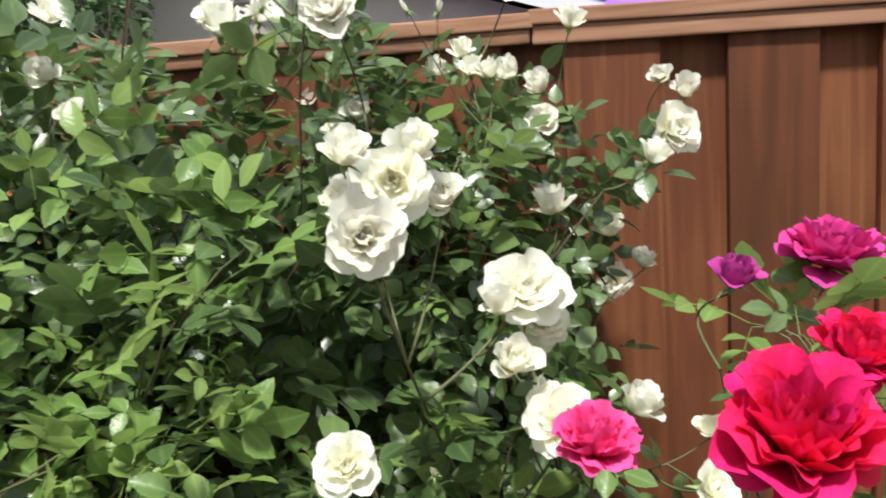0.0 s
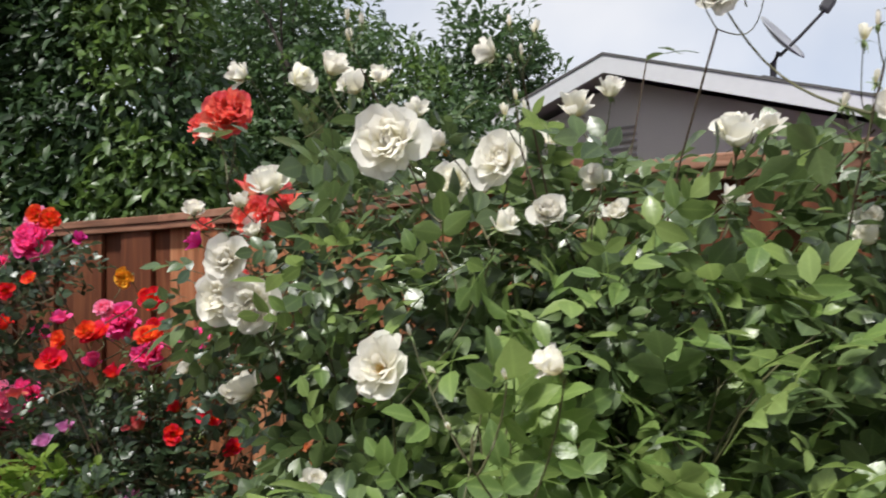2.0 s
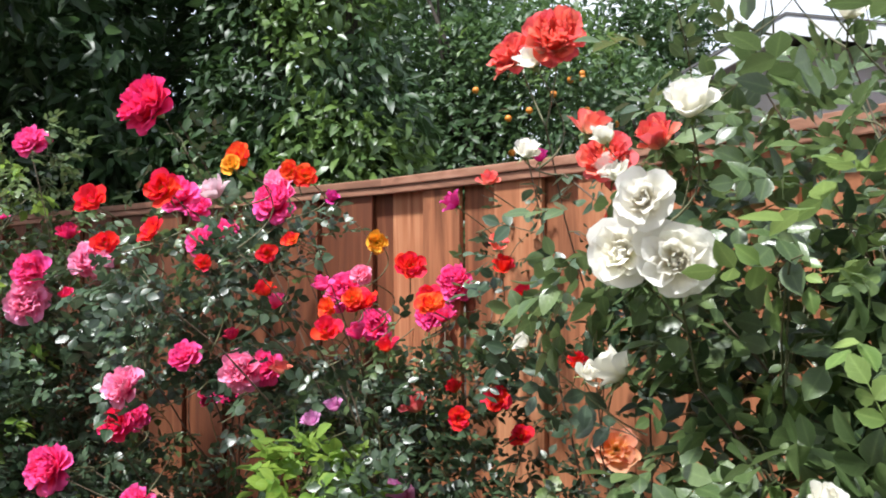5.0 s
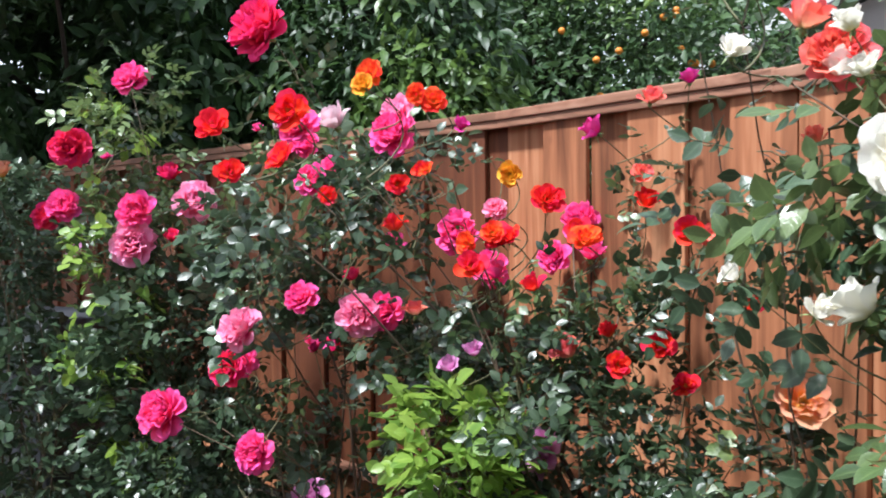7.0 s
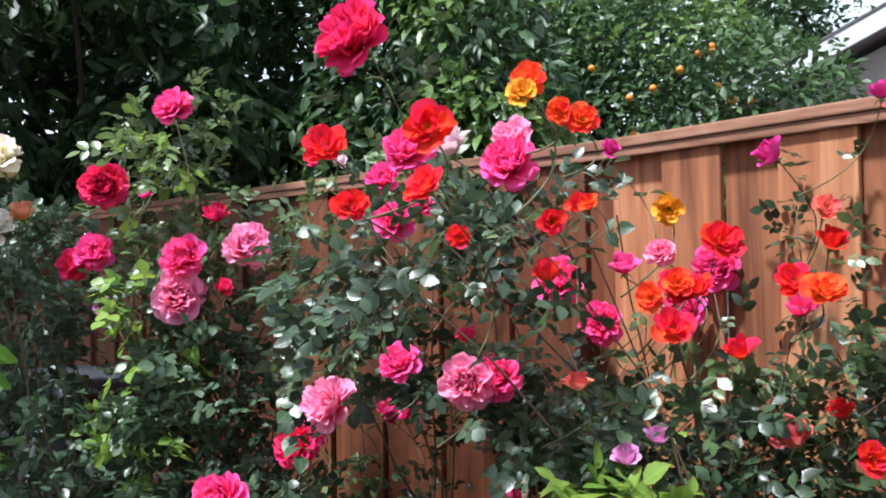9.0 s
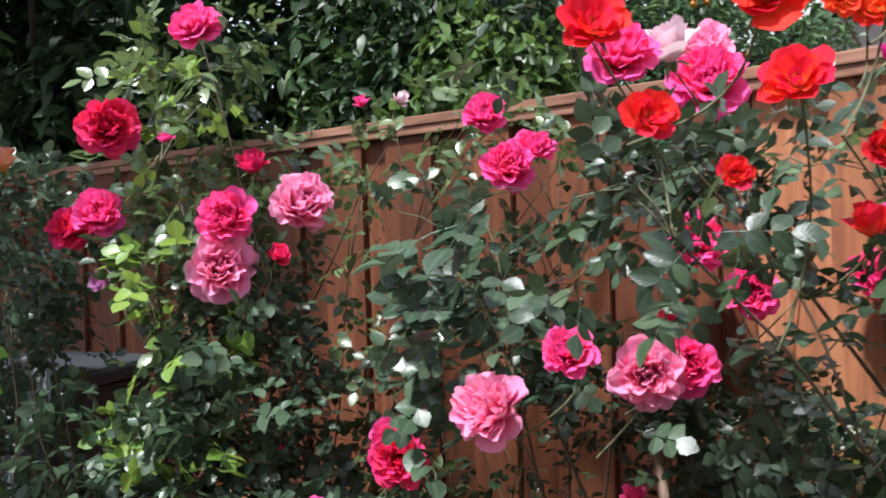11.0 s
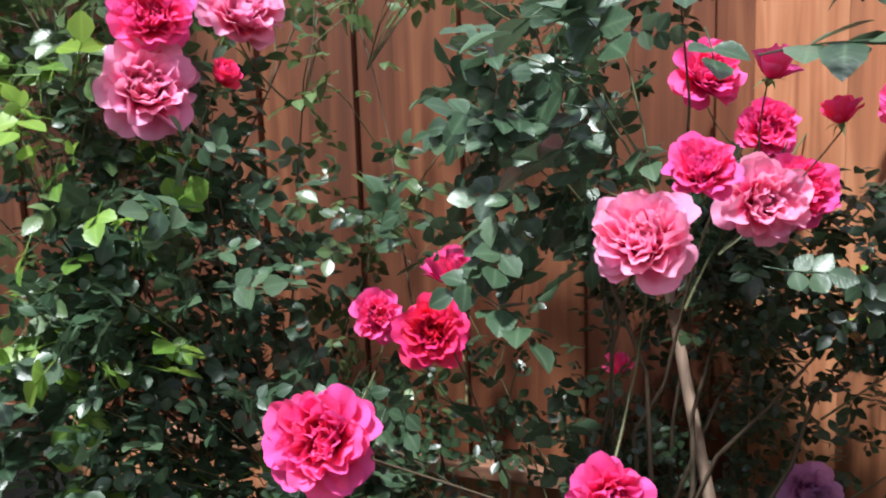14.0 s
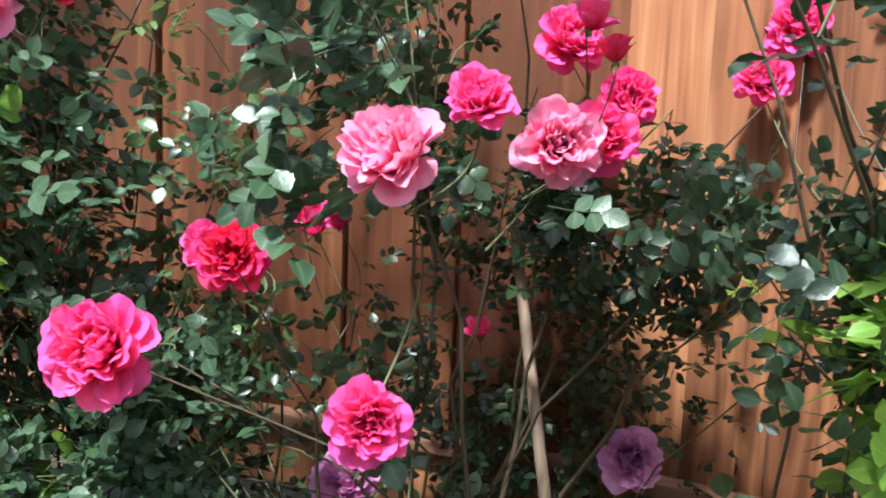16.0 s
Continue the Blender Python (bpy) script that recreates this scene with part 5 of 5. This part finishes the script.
# ---------------------------------------------------------------- young leafy shrubs
N = Plant("leafy_shrub", (-3.68, 0.70, 0), "young shrub with large bright green leaves", "shrub", 39, M_LEAF_NEW, 0.03, 0.009, "shrubs")
N.canes([(-3.58, 0.82, 1.30), (-3.55, 0.86, 1.05), (-3.63, 0.80, 0.90), (-3.54, 0.80, 0.80), (-3.70, 0.78, 1.2)])
Y = Plant("lime_shrub", (-1.92, 1.36, 0), "lime green leafy shrub at the foot of the roses", "shrub", 40, M_LEAF_LIME, 0.03, 0.006, "shrubs")
Y.canes([(-1.94, 1.30, 0.82), (-1.86, 1.26, 0.74), (-1.98, 1.31, 0.70)])
Z = Plant("vine_shoot", (-1.4, 1.45, 0), "young vine shoot with broad lobed pale leaves", "vine", 41, M_LEAF_NEW, 0.03, 0.005, "shrubs")
Z.canes([(-1.404, 1.414, 0.697), (-1.364, 1.414, 0.647)])

# ---------------------------------------------------------------- leaves and twigs of the plants
BLOOM_SPOTS += [(np.array([-1.88, 1.28, 0.70]), 0.17), (np.array([-1.86, 1.28, 0.58]), 0.12)]
BLOOM_SPOTS += [(np.array([-2.31 - 0.018 * k, 1.80 + 0.014 * k, 0.05 + 0.09 * k]), 0.09) for k in range(7)]
W.leaves([((-0.38, 1.12, 0.56), (0.47, 0.42, 0.60), 2200, dict(power=4, inner=0.62, gaps=0.22)), ((-0.78, 1.15, 1.22), (0.32, 0.32, 0.30), 760, dict(gaps=0.25)), ((-0.30, 1.22, 1.18), (0.50, 0.28, 0.24), 1150, dict(inner=0.2, gaps=0.2)),
          ((-0.88, 1.06, 0.92), (0.12, 0.20, 0.20), 130, dict(inner=0.2, gaps=0.3)), ((0.06, 1.20, 1.06), (0.20, 0.20, 0.30), 300, dict(inner=0.1)), ((0.22, 1.00, 0.50), (0.18, 0.20, 0.32), 150), ((-1.05, 1.12, 1.32), (0.20, 0.16, 0.20), 110)], 0.041, 0.66, 5, singles=300, twigs=0.07)
W.leaves([((-0.36, 0.78, 0.80), (0.37, 0.13, 0.36), 220, dict(inner=0.2)), ((-0.50, 1.05, 1.30), (0.5, 0.3, 0.12), 60), ((-0.38, 1.10, 0.78), (0.49, 0.44, 0.50), 360, dict(power=4, inner=0.8))], 0.040, 0.64, 5, M_LEAF_NEW, singles=160, twigs=0.2)
W.leaves([((-0.38, 0.62, 0.94), (0.26, 0.09, 0.17), 80, dict(inner=0.0, gaps=0.0)), ((-0.52, 0.72, 0.90), (0.15, 0.10, 0.26), 70, dict(inner=0.0, gaps=0.1))], 0.046, 0.64, 5, M_LEAF_NEW, singles=170, twigs=0.4)
W.leaves([((-0.47, 0.88, 1.06), (0.22, 0.10, 0.24), 120, dict(inner=0.0, gaps=0.35))], 0.042, 0.60, 5, M_LEAF_NEW, singles=60, twigs=0.1)
# Inner filling: the dark leaf colour stands in for shade inside the bush.
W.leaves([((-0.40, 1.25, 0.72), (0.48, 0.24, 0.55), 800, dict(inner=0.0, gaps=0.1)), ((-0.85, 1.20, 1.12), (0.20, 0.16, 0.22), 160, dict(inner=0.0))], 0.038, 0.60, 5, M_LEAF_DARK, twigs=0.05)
W.leaves([((-0.275, 0.885, 1.45), (0.035, 0.03, 0.07), 7, dict(inner=0.0, gaps=0.0)), ((-0.10, 0.88, 1.42), (0.03, 0.03, 0.04), 4, dict(inner=0.0, gaps=0.0))], 0.046, 0.70, 3, singles=11, twigs=0.6)
W.finish()
K.leaves([((-1.09, 1.24, 0.62), (0.09, 0.12, 0.46), 170, dict(inner=0.0, gaps=0.25)), ((-1.24, 1.26, 1.22), (0.13, 0.12, 0.28), 150, dict(inner=0.1)), ((-1.28, 1.38, 0.80), (0.10, 0.10, 0.30), 30)], 0.036, 0.62, 5, singles=90, twigs=0.25)
K.finish()
R.leaves([((0.40, 0.86, 1.02), (0.13, 0.08, 0.07), 16, dict(inner=0.0, gaps=0.0)), ((0.42, 0.75, 0.72), (0.22, 0.18, 0.22), 60), ((0.20, 0.78, 0.82), (0.12, 0.08, 0.10), 22)], 0.046, 0.66, 5, singles=60, twigs=0.5)
R.leaves([((0.44, 0.99, 1.000), (0.085, 0.03, 0.032), 13, dict(inner=0.0, gaps=0.0))], 0.046, 0.74, 5, M_LEAF_NEW, singles=13, twigs=1.0, free=True)
R.finish()
O.leaves([((-1.78, 1.35, 0.74), (0.28, 0.26, 0.38), 620, dict(power=3, inner=0.45)), ((-2.08, 1.14, 1.20), (0.24, 0.18, 0.13), 240, dict(inner=0.2)), ((-1.50, 1.42, 0.72), (0.20, 0.18, 0.30), 150, dict(inner=0.2, gaps=0.5)),
          ((-1.80, 1.40, 1.05), (0.28, 0.22, 0.12), 170, dict(inner=0.1)), ((-1.58, 1.50, 0.25), (0.34, 0.26, 0.25), 300), ((-1.72, 1.95, 1.15), (0.07, 0.07, 0.30), 40, dict(inner=0.0)), ((-1.48, 1.62, 1.12), (0.10, 0.08, 0.10), 26)], 0.030, 0.66, 5, singles=240, twigs=0.08)
O.leaves([((-1.86, 1.24, 1.06), (0.28, 0.18, 0.22), 100, dict(inner=0.5))], 0.032, 0.62, 5, M_LEAF, singles=90, twigs=0.2)
O.leaves([((-1.66, 1.28, 0.64), (0.20, 0.22, 0.46), 1250, dict(inner=0.0, gaps=0.28, scale=6.0)), ((-1.72, 1.55, 0.95), (0.16, 0.12, 0.22), 260, dict(inner=0.0, gaps=0.3)), ((-1.46, 1.46, 0.66), (0.24, 0.18, 0.42), 560, dict(inner=0.0, gaps=0.35, scale=6.0)), ((-2.05, 1.26, 1.24), (0.28, 0.16, 0.12), 260, dict(inner=0.0, gaps=0.3)),
          ((-1.26, 1.56, 0.50), (0.14, 0.10, 0.36), 120, dict(inner=0.0, gaps=0.40, scale=6.0)), ((-1.45, 1.62, 1.15), (0.14, 0.10, 0.16), 90, dict(inner=0.0, gaps=0.4))], 0.027, 0.66, 5, twigs=0.05, sections=4)
O.leaves([((-1.80, 1.50, 1.12), (0.24, 0.16, 0.13), 330, dict(inner=0.0, gaps=0.2))], 0.028, 0.66, 5, M_LEAF, twigs=0.1, sections=4)
O.leaves([((-2.05, 1.45, 0.97), (0.17, 0.16, 0.12), 270, dict(inner=0.0, gaps=0.2)), ((-1.84, 1.43, 0.76), (0.10, 0.14, 0.17), 260, dict(inner=0.0, gaps=0.2)), ((-2.10, 1.42, 1.24), (0.20, 0.14, 0.10), 220, dict(inner=0.0, gaps=0.2))], 0.031, 0.68, 5, M_LEAF_BLUE, twigs=0.06, sections=4)
O.lines += [(np.array([(-1.988, 1.398, 0.87), (-1.903, 1.397, 0.803), (-1.837, 1.394, 0.759), (-1.77, 1.387, 0.714), (-1.5, 1.4, 0.3), (-1.46, 1.44, -0.03)]), np.linspace(0.0045, 0.0085, 6)),
            (np.array([(-1.951, 1.473, 0.85), (-1.872, 1.467, 0.797), (-1.813, 1.454, 0.74), (-1.766, 1.434, 0.698), (-1.52, 1.46, 0.3), (-1.5, 1.5, -0.03)]), np.linspace(0.004, 0.0075, 6))]
O.finish()
P.leaves([((-2.50, 1.52, 1.04), (0.24, 0.20, 0.30), 400, dict(inner=0.2)), ((-2.74, 1.45, 0.74), (0.22, 0.14, 0.13), 90, dict(inner=0.2, gaps=0.4)), ((-2.6, 1.54, 0.59), (0.10, 0.07, 0.06), 16, dict(inner=0.0, gaps=0.0))], 0.040, 0.80, 5, singles=180, twigs=0.2)
P.leaves([((-2.42, 1.26, 1.16), (0.15, 0.14, 0.16), 30, dict(inner=0.1))], 0.044, 0.74, 5, singles=30, twigs=0.3)
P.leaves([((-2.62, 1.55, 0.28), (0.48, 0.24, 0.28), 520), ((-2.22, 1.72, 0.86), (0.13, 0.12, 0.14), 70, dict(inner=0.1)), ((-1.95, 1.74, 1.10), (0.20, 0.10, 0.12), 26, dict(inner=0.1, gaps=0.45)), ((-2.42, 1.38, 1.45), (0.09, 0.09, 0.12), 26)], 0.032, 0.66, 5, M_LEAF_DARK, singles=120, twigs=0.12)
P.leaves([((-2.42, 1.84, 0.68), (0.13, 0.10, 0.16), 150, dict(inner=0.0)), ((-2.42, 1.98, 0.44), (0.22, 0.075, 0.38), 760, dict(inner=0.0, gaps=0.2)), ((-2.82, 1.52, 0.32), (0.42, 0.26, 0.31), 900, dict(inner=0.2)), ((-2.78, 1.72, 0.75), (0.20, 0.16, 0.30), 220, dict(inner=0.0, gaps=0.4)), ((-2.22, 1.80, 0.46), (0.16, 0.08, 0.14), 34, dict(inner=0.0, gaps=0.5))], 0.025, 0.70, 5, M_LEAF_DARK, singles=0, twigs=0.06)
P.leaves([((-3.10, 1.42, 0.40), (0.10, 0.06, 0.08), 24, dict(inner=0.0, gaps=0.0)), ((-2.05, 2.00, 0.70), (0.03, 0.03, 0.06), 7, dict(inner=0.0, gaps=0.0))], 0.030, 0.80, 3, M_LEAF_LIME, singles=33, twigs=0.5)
# Dense filling whose dark colour paints in the pink bush's shaded interior.
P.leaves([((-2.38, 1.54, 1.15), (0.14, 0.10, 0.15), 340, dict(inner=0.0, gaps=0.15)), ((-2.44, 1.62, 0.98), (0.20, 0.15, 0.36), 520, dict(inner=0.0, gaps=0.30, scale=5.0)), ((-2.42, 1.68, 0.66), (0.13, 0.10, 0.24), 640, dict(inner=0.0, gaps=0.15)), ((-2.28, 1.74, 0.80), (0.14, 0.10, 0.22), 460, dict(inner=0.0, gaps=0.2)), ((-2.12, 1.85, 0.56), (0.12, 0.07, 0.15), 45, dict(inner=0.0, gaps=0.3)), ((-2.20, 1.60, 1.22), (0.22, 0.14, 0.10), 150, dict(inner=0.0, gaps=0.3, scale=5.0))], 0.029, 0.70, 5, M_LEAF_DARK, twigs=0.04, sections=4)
P.finish()
V.leaves([((-2.30, 1.70, 0.17), (0.40, 0.14, 0.16), 120), ((-1.95, 1.60, 0.15), (0.30, 0.14, 0.16), 70)], 0.048, 0.66, 3, M_LEAF, singles=110, twigs=0.15)
V.finish()
L.leaves([((-3.34, 1.50, 1.38), (0.20, 0.16, 0.30), 330, dict(inner=0.2, gaps=0.35)), ((-2.96, 1.70, 0.85), (0.09, 0.10, 0.48), 170, dict(inner=0.0)),
          ((-2.90, 1.84, 1.40), (0.36, 0.10, 0.10), 120, dict(inner=0.0)), ((-3.36, 1.46, 1.00), (0.10, 0.12, 0.30), 120)], 0.036, 0.66, 5, singles=180, twigs=0.12)
L.leaves([((-3.15, 1.48, 0.60), (0.24, 0.20, 0.42), 480, dict(inner=0.3))], 0.034, 0.74, 5, M_LEAF_BLUE, singles=120, twigs=0.12)
L.leaves([((-3.26, 1.36, 0.92), (0.14, 0.08, 0.28), 70, dict(inner=0.0)), ((-3.18, 1.40, 0.52), (0.20, 0.10, 0.25), 20, dict(inner=0.0)), ((-3.38, 1.44, 1.52), (0.14, 0.10, 0.16), 40, dict(inner=0.0))], 0.042, 0.80, 3, M_LEAF_LIME, singles=100, twigs=0.3)
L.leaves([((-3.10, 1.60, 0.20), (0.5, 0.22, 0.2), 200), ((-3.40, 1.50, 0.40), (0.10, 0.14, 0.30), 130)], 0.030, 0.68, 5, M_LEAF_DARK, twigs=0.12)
# Backing leaves; the shade behind the climber is put into their dark colour.
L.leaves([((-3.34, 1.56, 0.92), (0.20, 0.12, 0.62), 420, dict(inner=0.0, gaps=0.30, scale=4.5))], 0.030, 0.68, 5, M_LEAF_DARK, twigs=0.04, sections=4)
L.leaves([((-3.22, 1.50, 0.85), (0.17, 0.12, 0.32), 330, dict(inner=0.0, gaps=0.2)), ((-3.10, 1.42, 0.42), (0.22, 0.10, 0.20), 220, dict(inner=0.0, gaps=0.2))], 0.034, 0.74, 5, M_LEAF_BLUE, twigs=0.06)
L.finish()
C.leaves([((-3.98, 1.30, 1.06), (0.30, 0.24, 0.36), 850, dict(inner=0.3)), ((-3.70, 1.24, 1.24), (0.24, 0.20, 0.13), 240, dict(inner=0.1)), ((-3.38, 1.20, 0.74), (0.10, 0.08, 0.16), 45)], 0.036, 0.68, 5, singles=220, twigs=0.1)
C.leaves([((-3.60, 1.22, 0.36), (0.26, 0.22, 0.34), 330, dict(inner=0.2, gaps=0.45))], 0.036, 0.72, 5, singles=120, twigs=0.2)
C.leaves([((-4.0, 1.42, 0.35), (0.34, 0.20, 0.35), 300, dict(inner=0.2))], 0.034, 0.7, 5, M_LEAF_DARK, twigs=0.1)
C.finish()
N.leaves([((-3.66, 0.84, 1.22), (0.10, 0.10, 0.14), 40, dict(inner=0.0, gaps=0.0)), ((-3.64, 0.86, 1.00), (0.12, 0.10, 0.10), 38, dict(inner=0.0, gaps=0.0)), ((-3.68, 0.82, 0.76), (0.16, 0.12, 0.18), 70, dict(inner=0.0, gaps=0.0))], 0.088, 0.58, 3, M_LEAF_BRIGHT, singles=148, twigs=0.8)
N.finish()
Y.leaves([((-1.87, 1.28, 0.67), (0.105, 0.09, 0.15), 120, dict(inner=0.0, gaps=0.0)), ((-1.81, 1.29, 0.58), (0.07, 0.08, 0.08), 30, dict(inner=0.0, gaps=0.0))], 0.040, 0.74, 5, singles=150, twigs=0.4, free=True)
Y.leaves([((-1.88, 1.33, 0.70), (0.05, 0.05, 0.12), 14, dict(inner=0.0, gaps=0.0))], 0.050, 0.9, 3, singles=14, twigs=0.8, free=True, lobes=0.25, sections=9)
Y.finish()
Z.leaves([((-1.404, 1.414, 0.697), (0.05, 0.04, 0.03), 6, dict(inner=0.0, gaps=0.0))], 0.052, 0.95, 3, singles=6, twigs=0.8, lobes=0.25, sections=10)
Z.finish()

# ---------------------------------------------------------------- small things in the bed
stake = tagged(new("garden_stake"), "pale peeled wooden stake leaning in the rose bed", "garden stake")
stake.location = (-2.30, 1.796, 0)
part("rod", tubes_mesh("rod", [([(0.006, -0.005, -0.03), (-0.040, 0.030, 0.20), (-0.101, 0.077, 0.50), (-0.160, 0.122, 0.80)], [0.0125, 0.012, 0.0115, 0.010])], M_STAKE, 9), stake)

bin_ = tagged(new("storage_bin"), "dark plastic storage bin half hidden behind the leaves", "bin")
bin_.matrix_world = pose(-4.45, 1.75, 0, 0, 0, 12)
bm = bmesh.new()
box(bm, (0.55, 0.45, 0.72), Matrix.Translation((0, 0, 0.36)), 0.03)
for v in bm.verts:
    k = 0.88 + 0.12 * v.co.z / 0.72
    v.co.x *= k
    v.co.y *= k
part("tub", from_bm("tub", bm, M_BIN), bin_)
bm = bmesh.new()
box(bm, (0.60, 0.50, 0.06), Matrix.Translation((0, 0, 0.752)), 0.02)
part("lid", from_bm("lid", bm, M_BIN), bin_)

# Pale rounded object of unknown use; its blade-and-grip form is made up.
pale_thing = tagged(new("pale_rounded_object"), "pale grey rounded plastic object among the leaves", "garden tool")
pale_thing.matrix_world = pose(-4.05, 1.50, 0.74, 70, 0, 25) @ Matrix.Scale(1.4, 4)
sv = [(0.055 * r * math.cos(a), 0.085 * r * math.sin(a), 0.03 * r * r) for r in (0.02, 0.4, 0.7, 0.9, 1.0) for a in [2 * math.pi * j / 18 for j in range(18)]]
sf = [(i * 18 + j, i * 18 + (j + 1) % 18, (i + 1) * 18 + (j + 1) % 18, (i + 1) * 18 + j) for i in range(4) for j in range(18)]
blade = part("blade", mesh_of("blade", sv, sf, M_PALE), pale_thing)
blade.modifiers.new("thick", "SOLIDIFY").thickness = 0.005
part("grip", tubes_mesh("grip", [([(0, -0.08, 0.02), (0, -0.20, 0.01), (0, -0.30, 0.0)], [0.011, 0.012, 0.013])], M_PALE, 8), pale_thing)

# grass and weeds along the bed
grng = np.random.default_rng(50)
blades = [leaflet(h, 0.006, tip=0.5, fold=0.3, curl=c, sections=4) for h, c in ((0.16, 0.25), (0.22, 0.45), (0.12, 0.15))]
gn = 5200
gp = np.stack([grng.uniform(-4.8, 0.8, gn), grng.uniform(0.9, 2.05, gn), np.zeros(gn)], 1)
keep = np.array([noise.noise(Vector((x * 2.1, y * 2.1, 5))) > -0.12 for x, y, z in gp])
gp = gp[keep]
gp[:, 2] = [ground_height(x, y) - 0.004 for x, y, z in gp]
lean = grng.normal(0, 0.45, (len(gp), 3))
lean[:, 2] = 1.0
gt = frames_for(grng, lean / np.linalg.norm(lean, axis=1, keepdims=True), 0.1, 0.15)
grass = new("grass", scatter_mesh("grass", blades, gp, gt, grng.uniform(0.6, 1.3, len(gp)), grng.integers(0, 3, len(gp)), M_GRASS))
tagged(grass, "thin grass and weeds growing between the roses", "grass", kind="stuff")
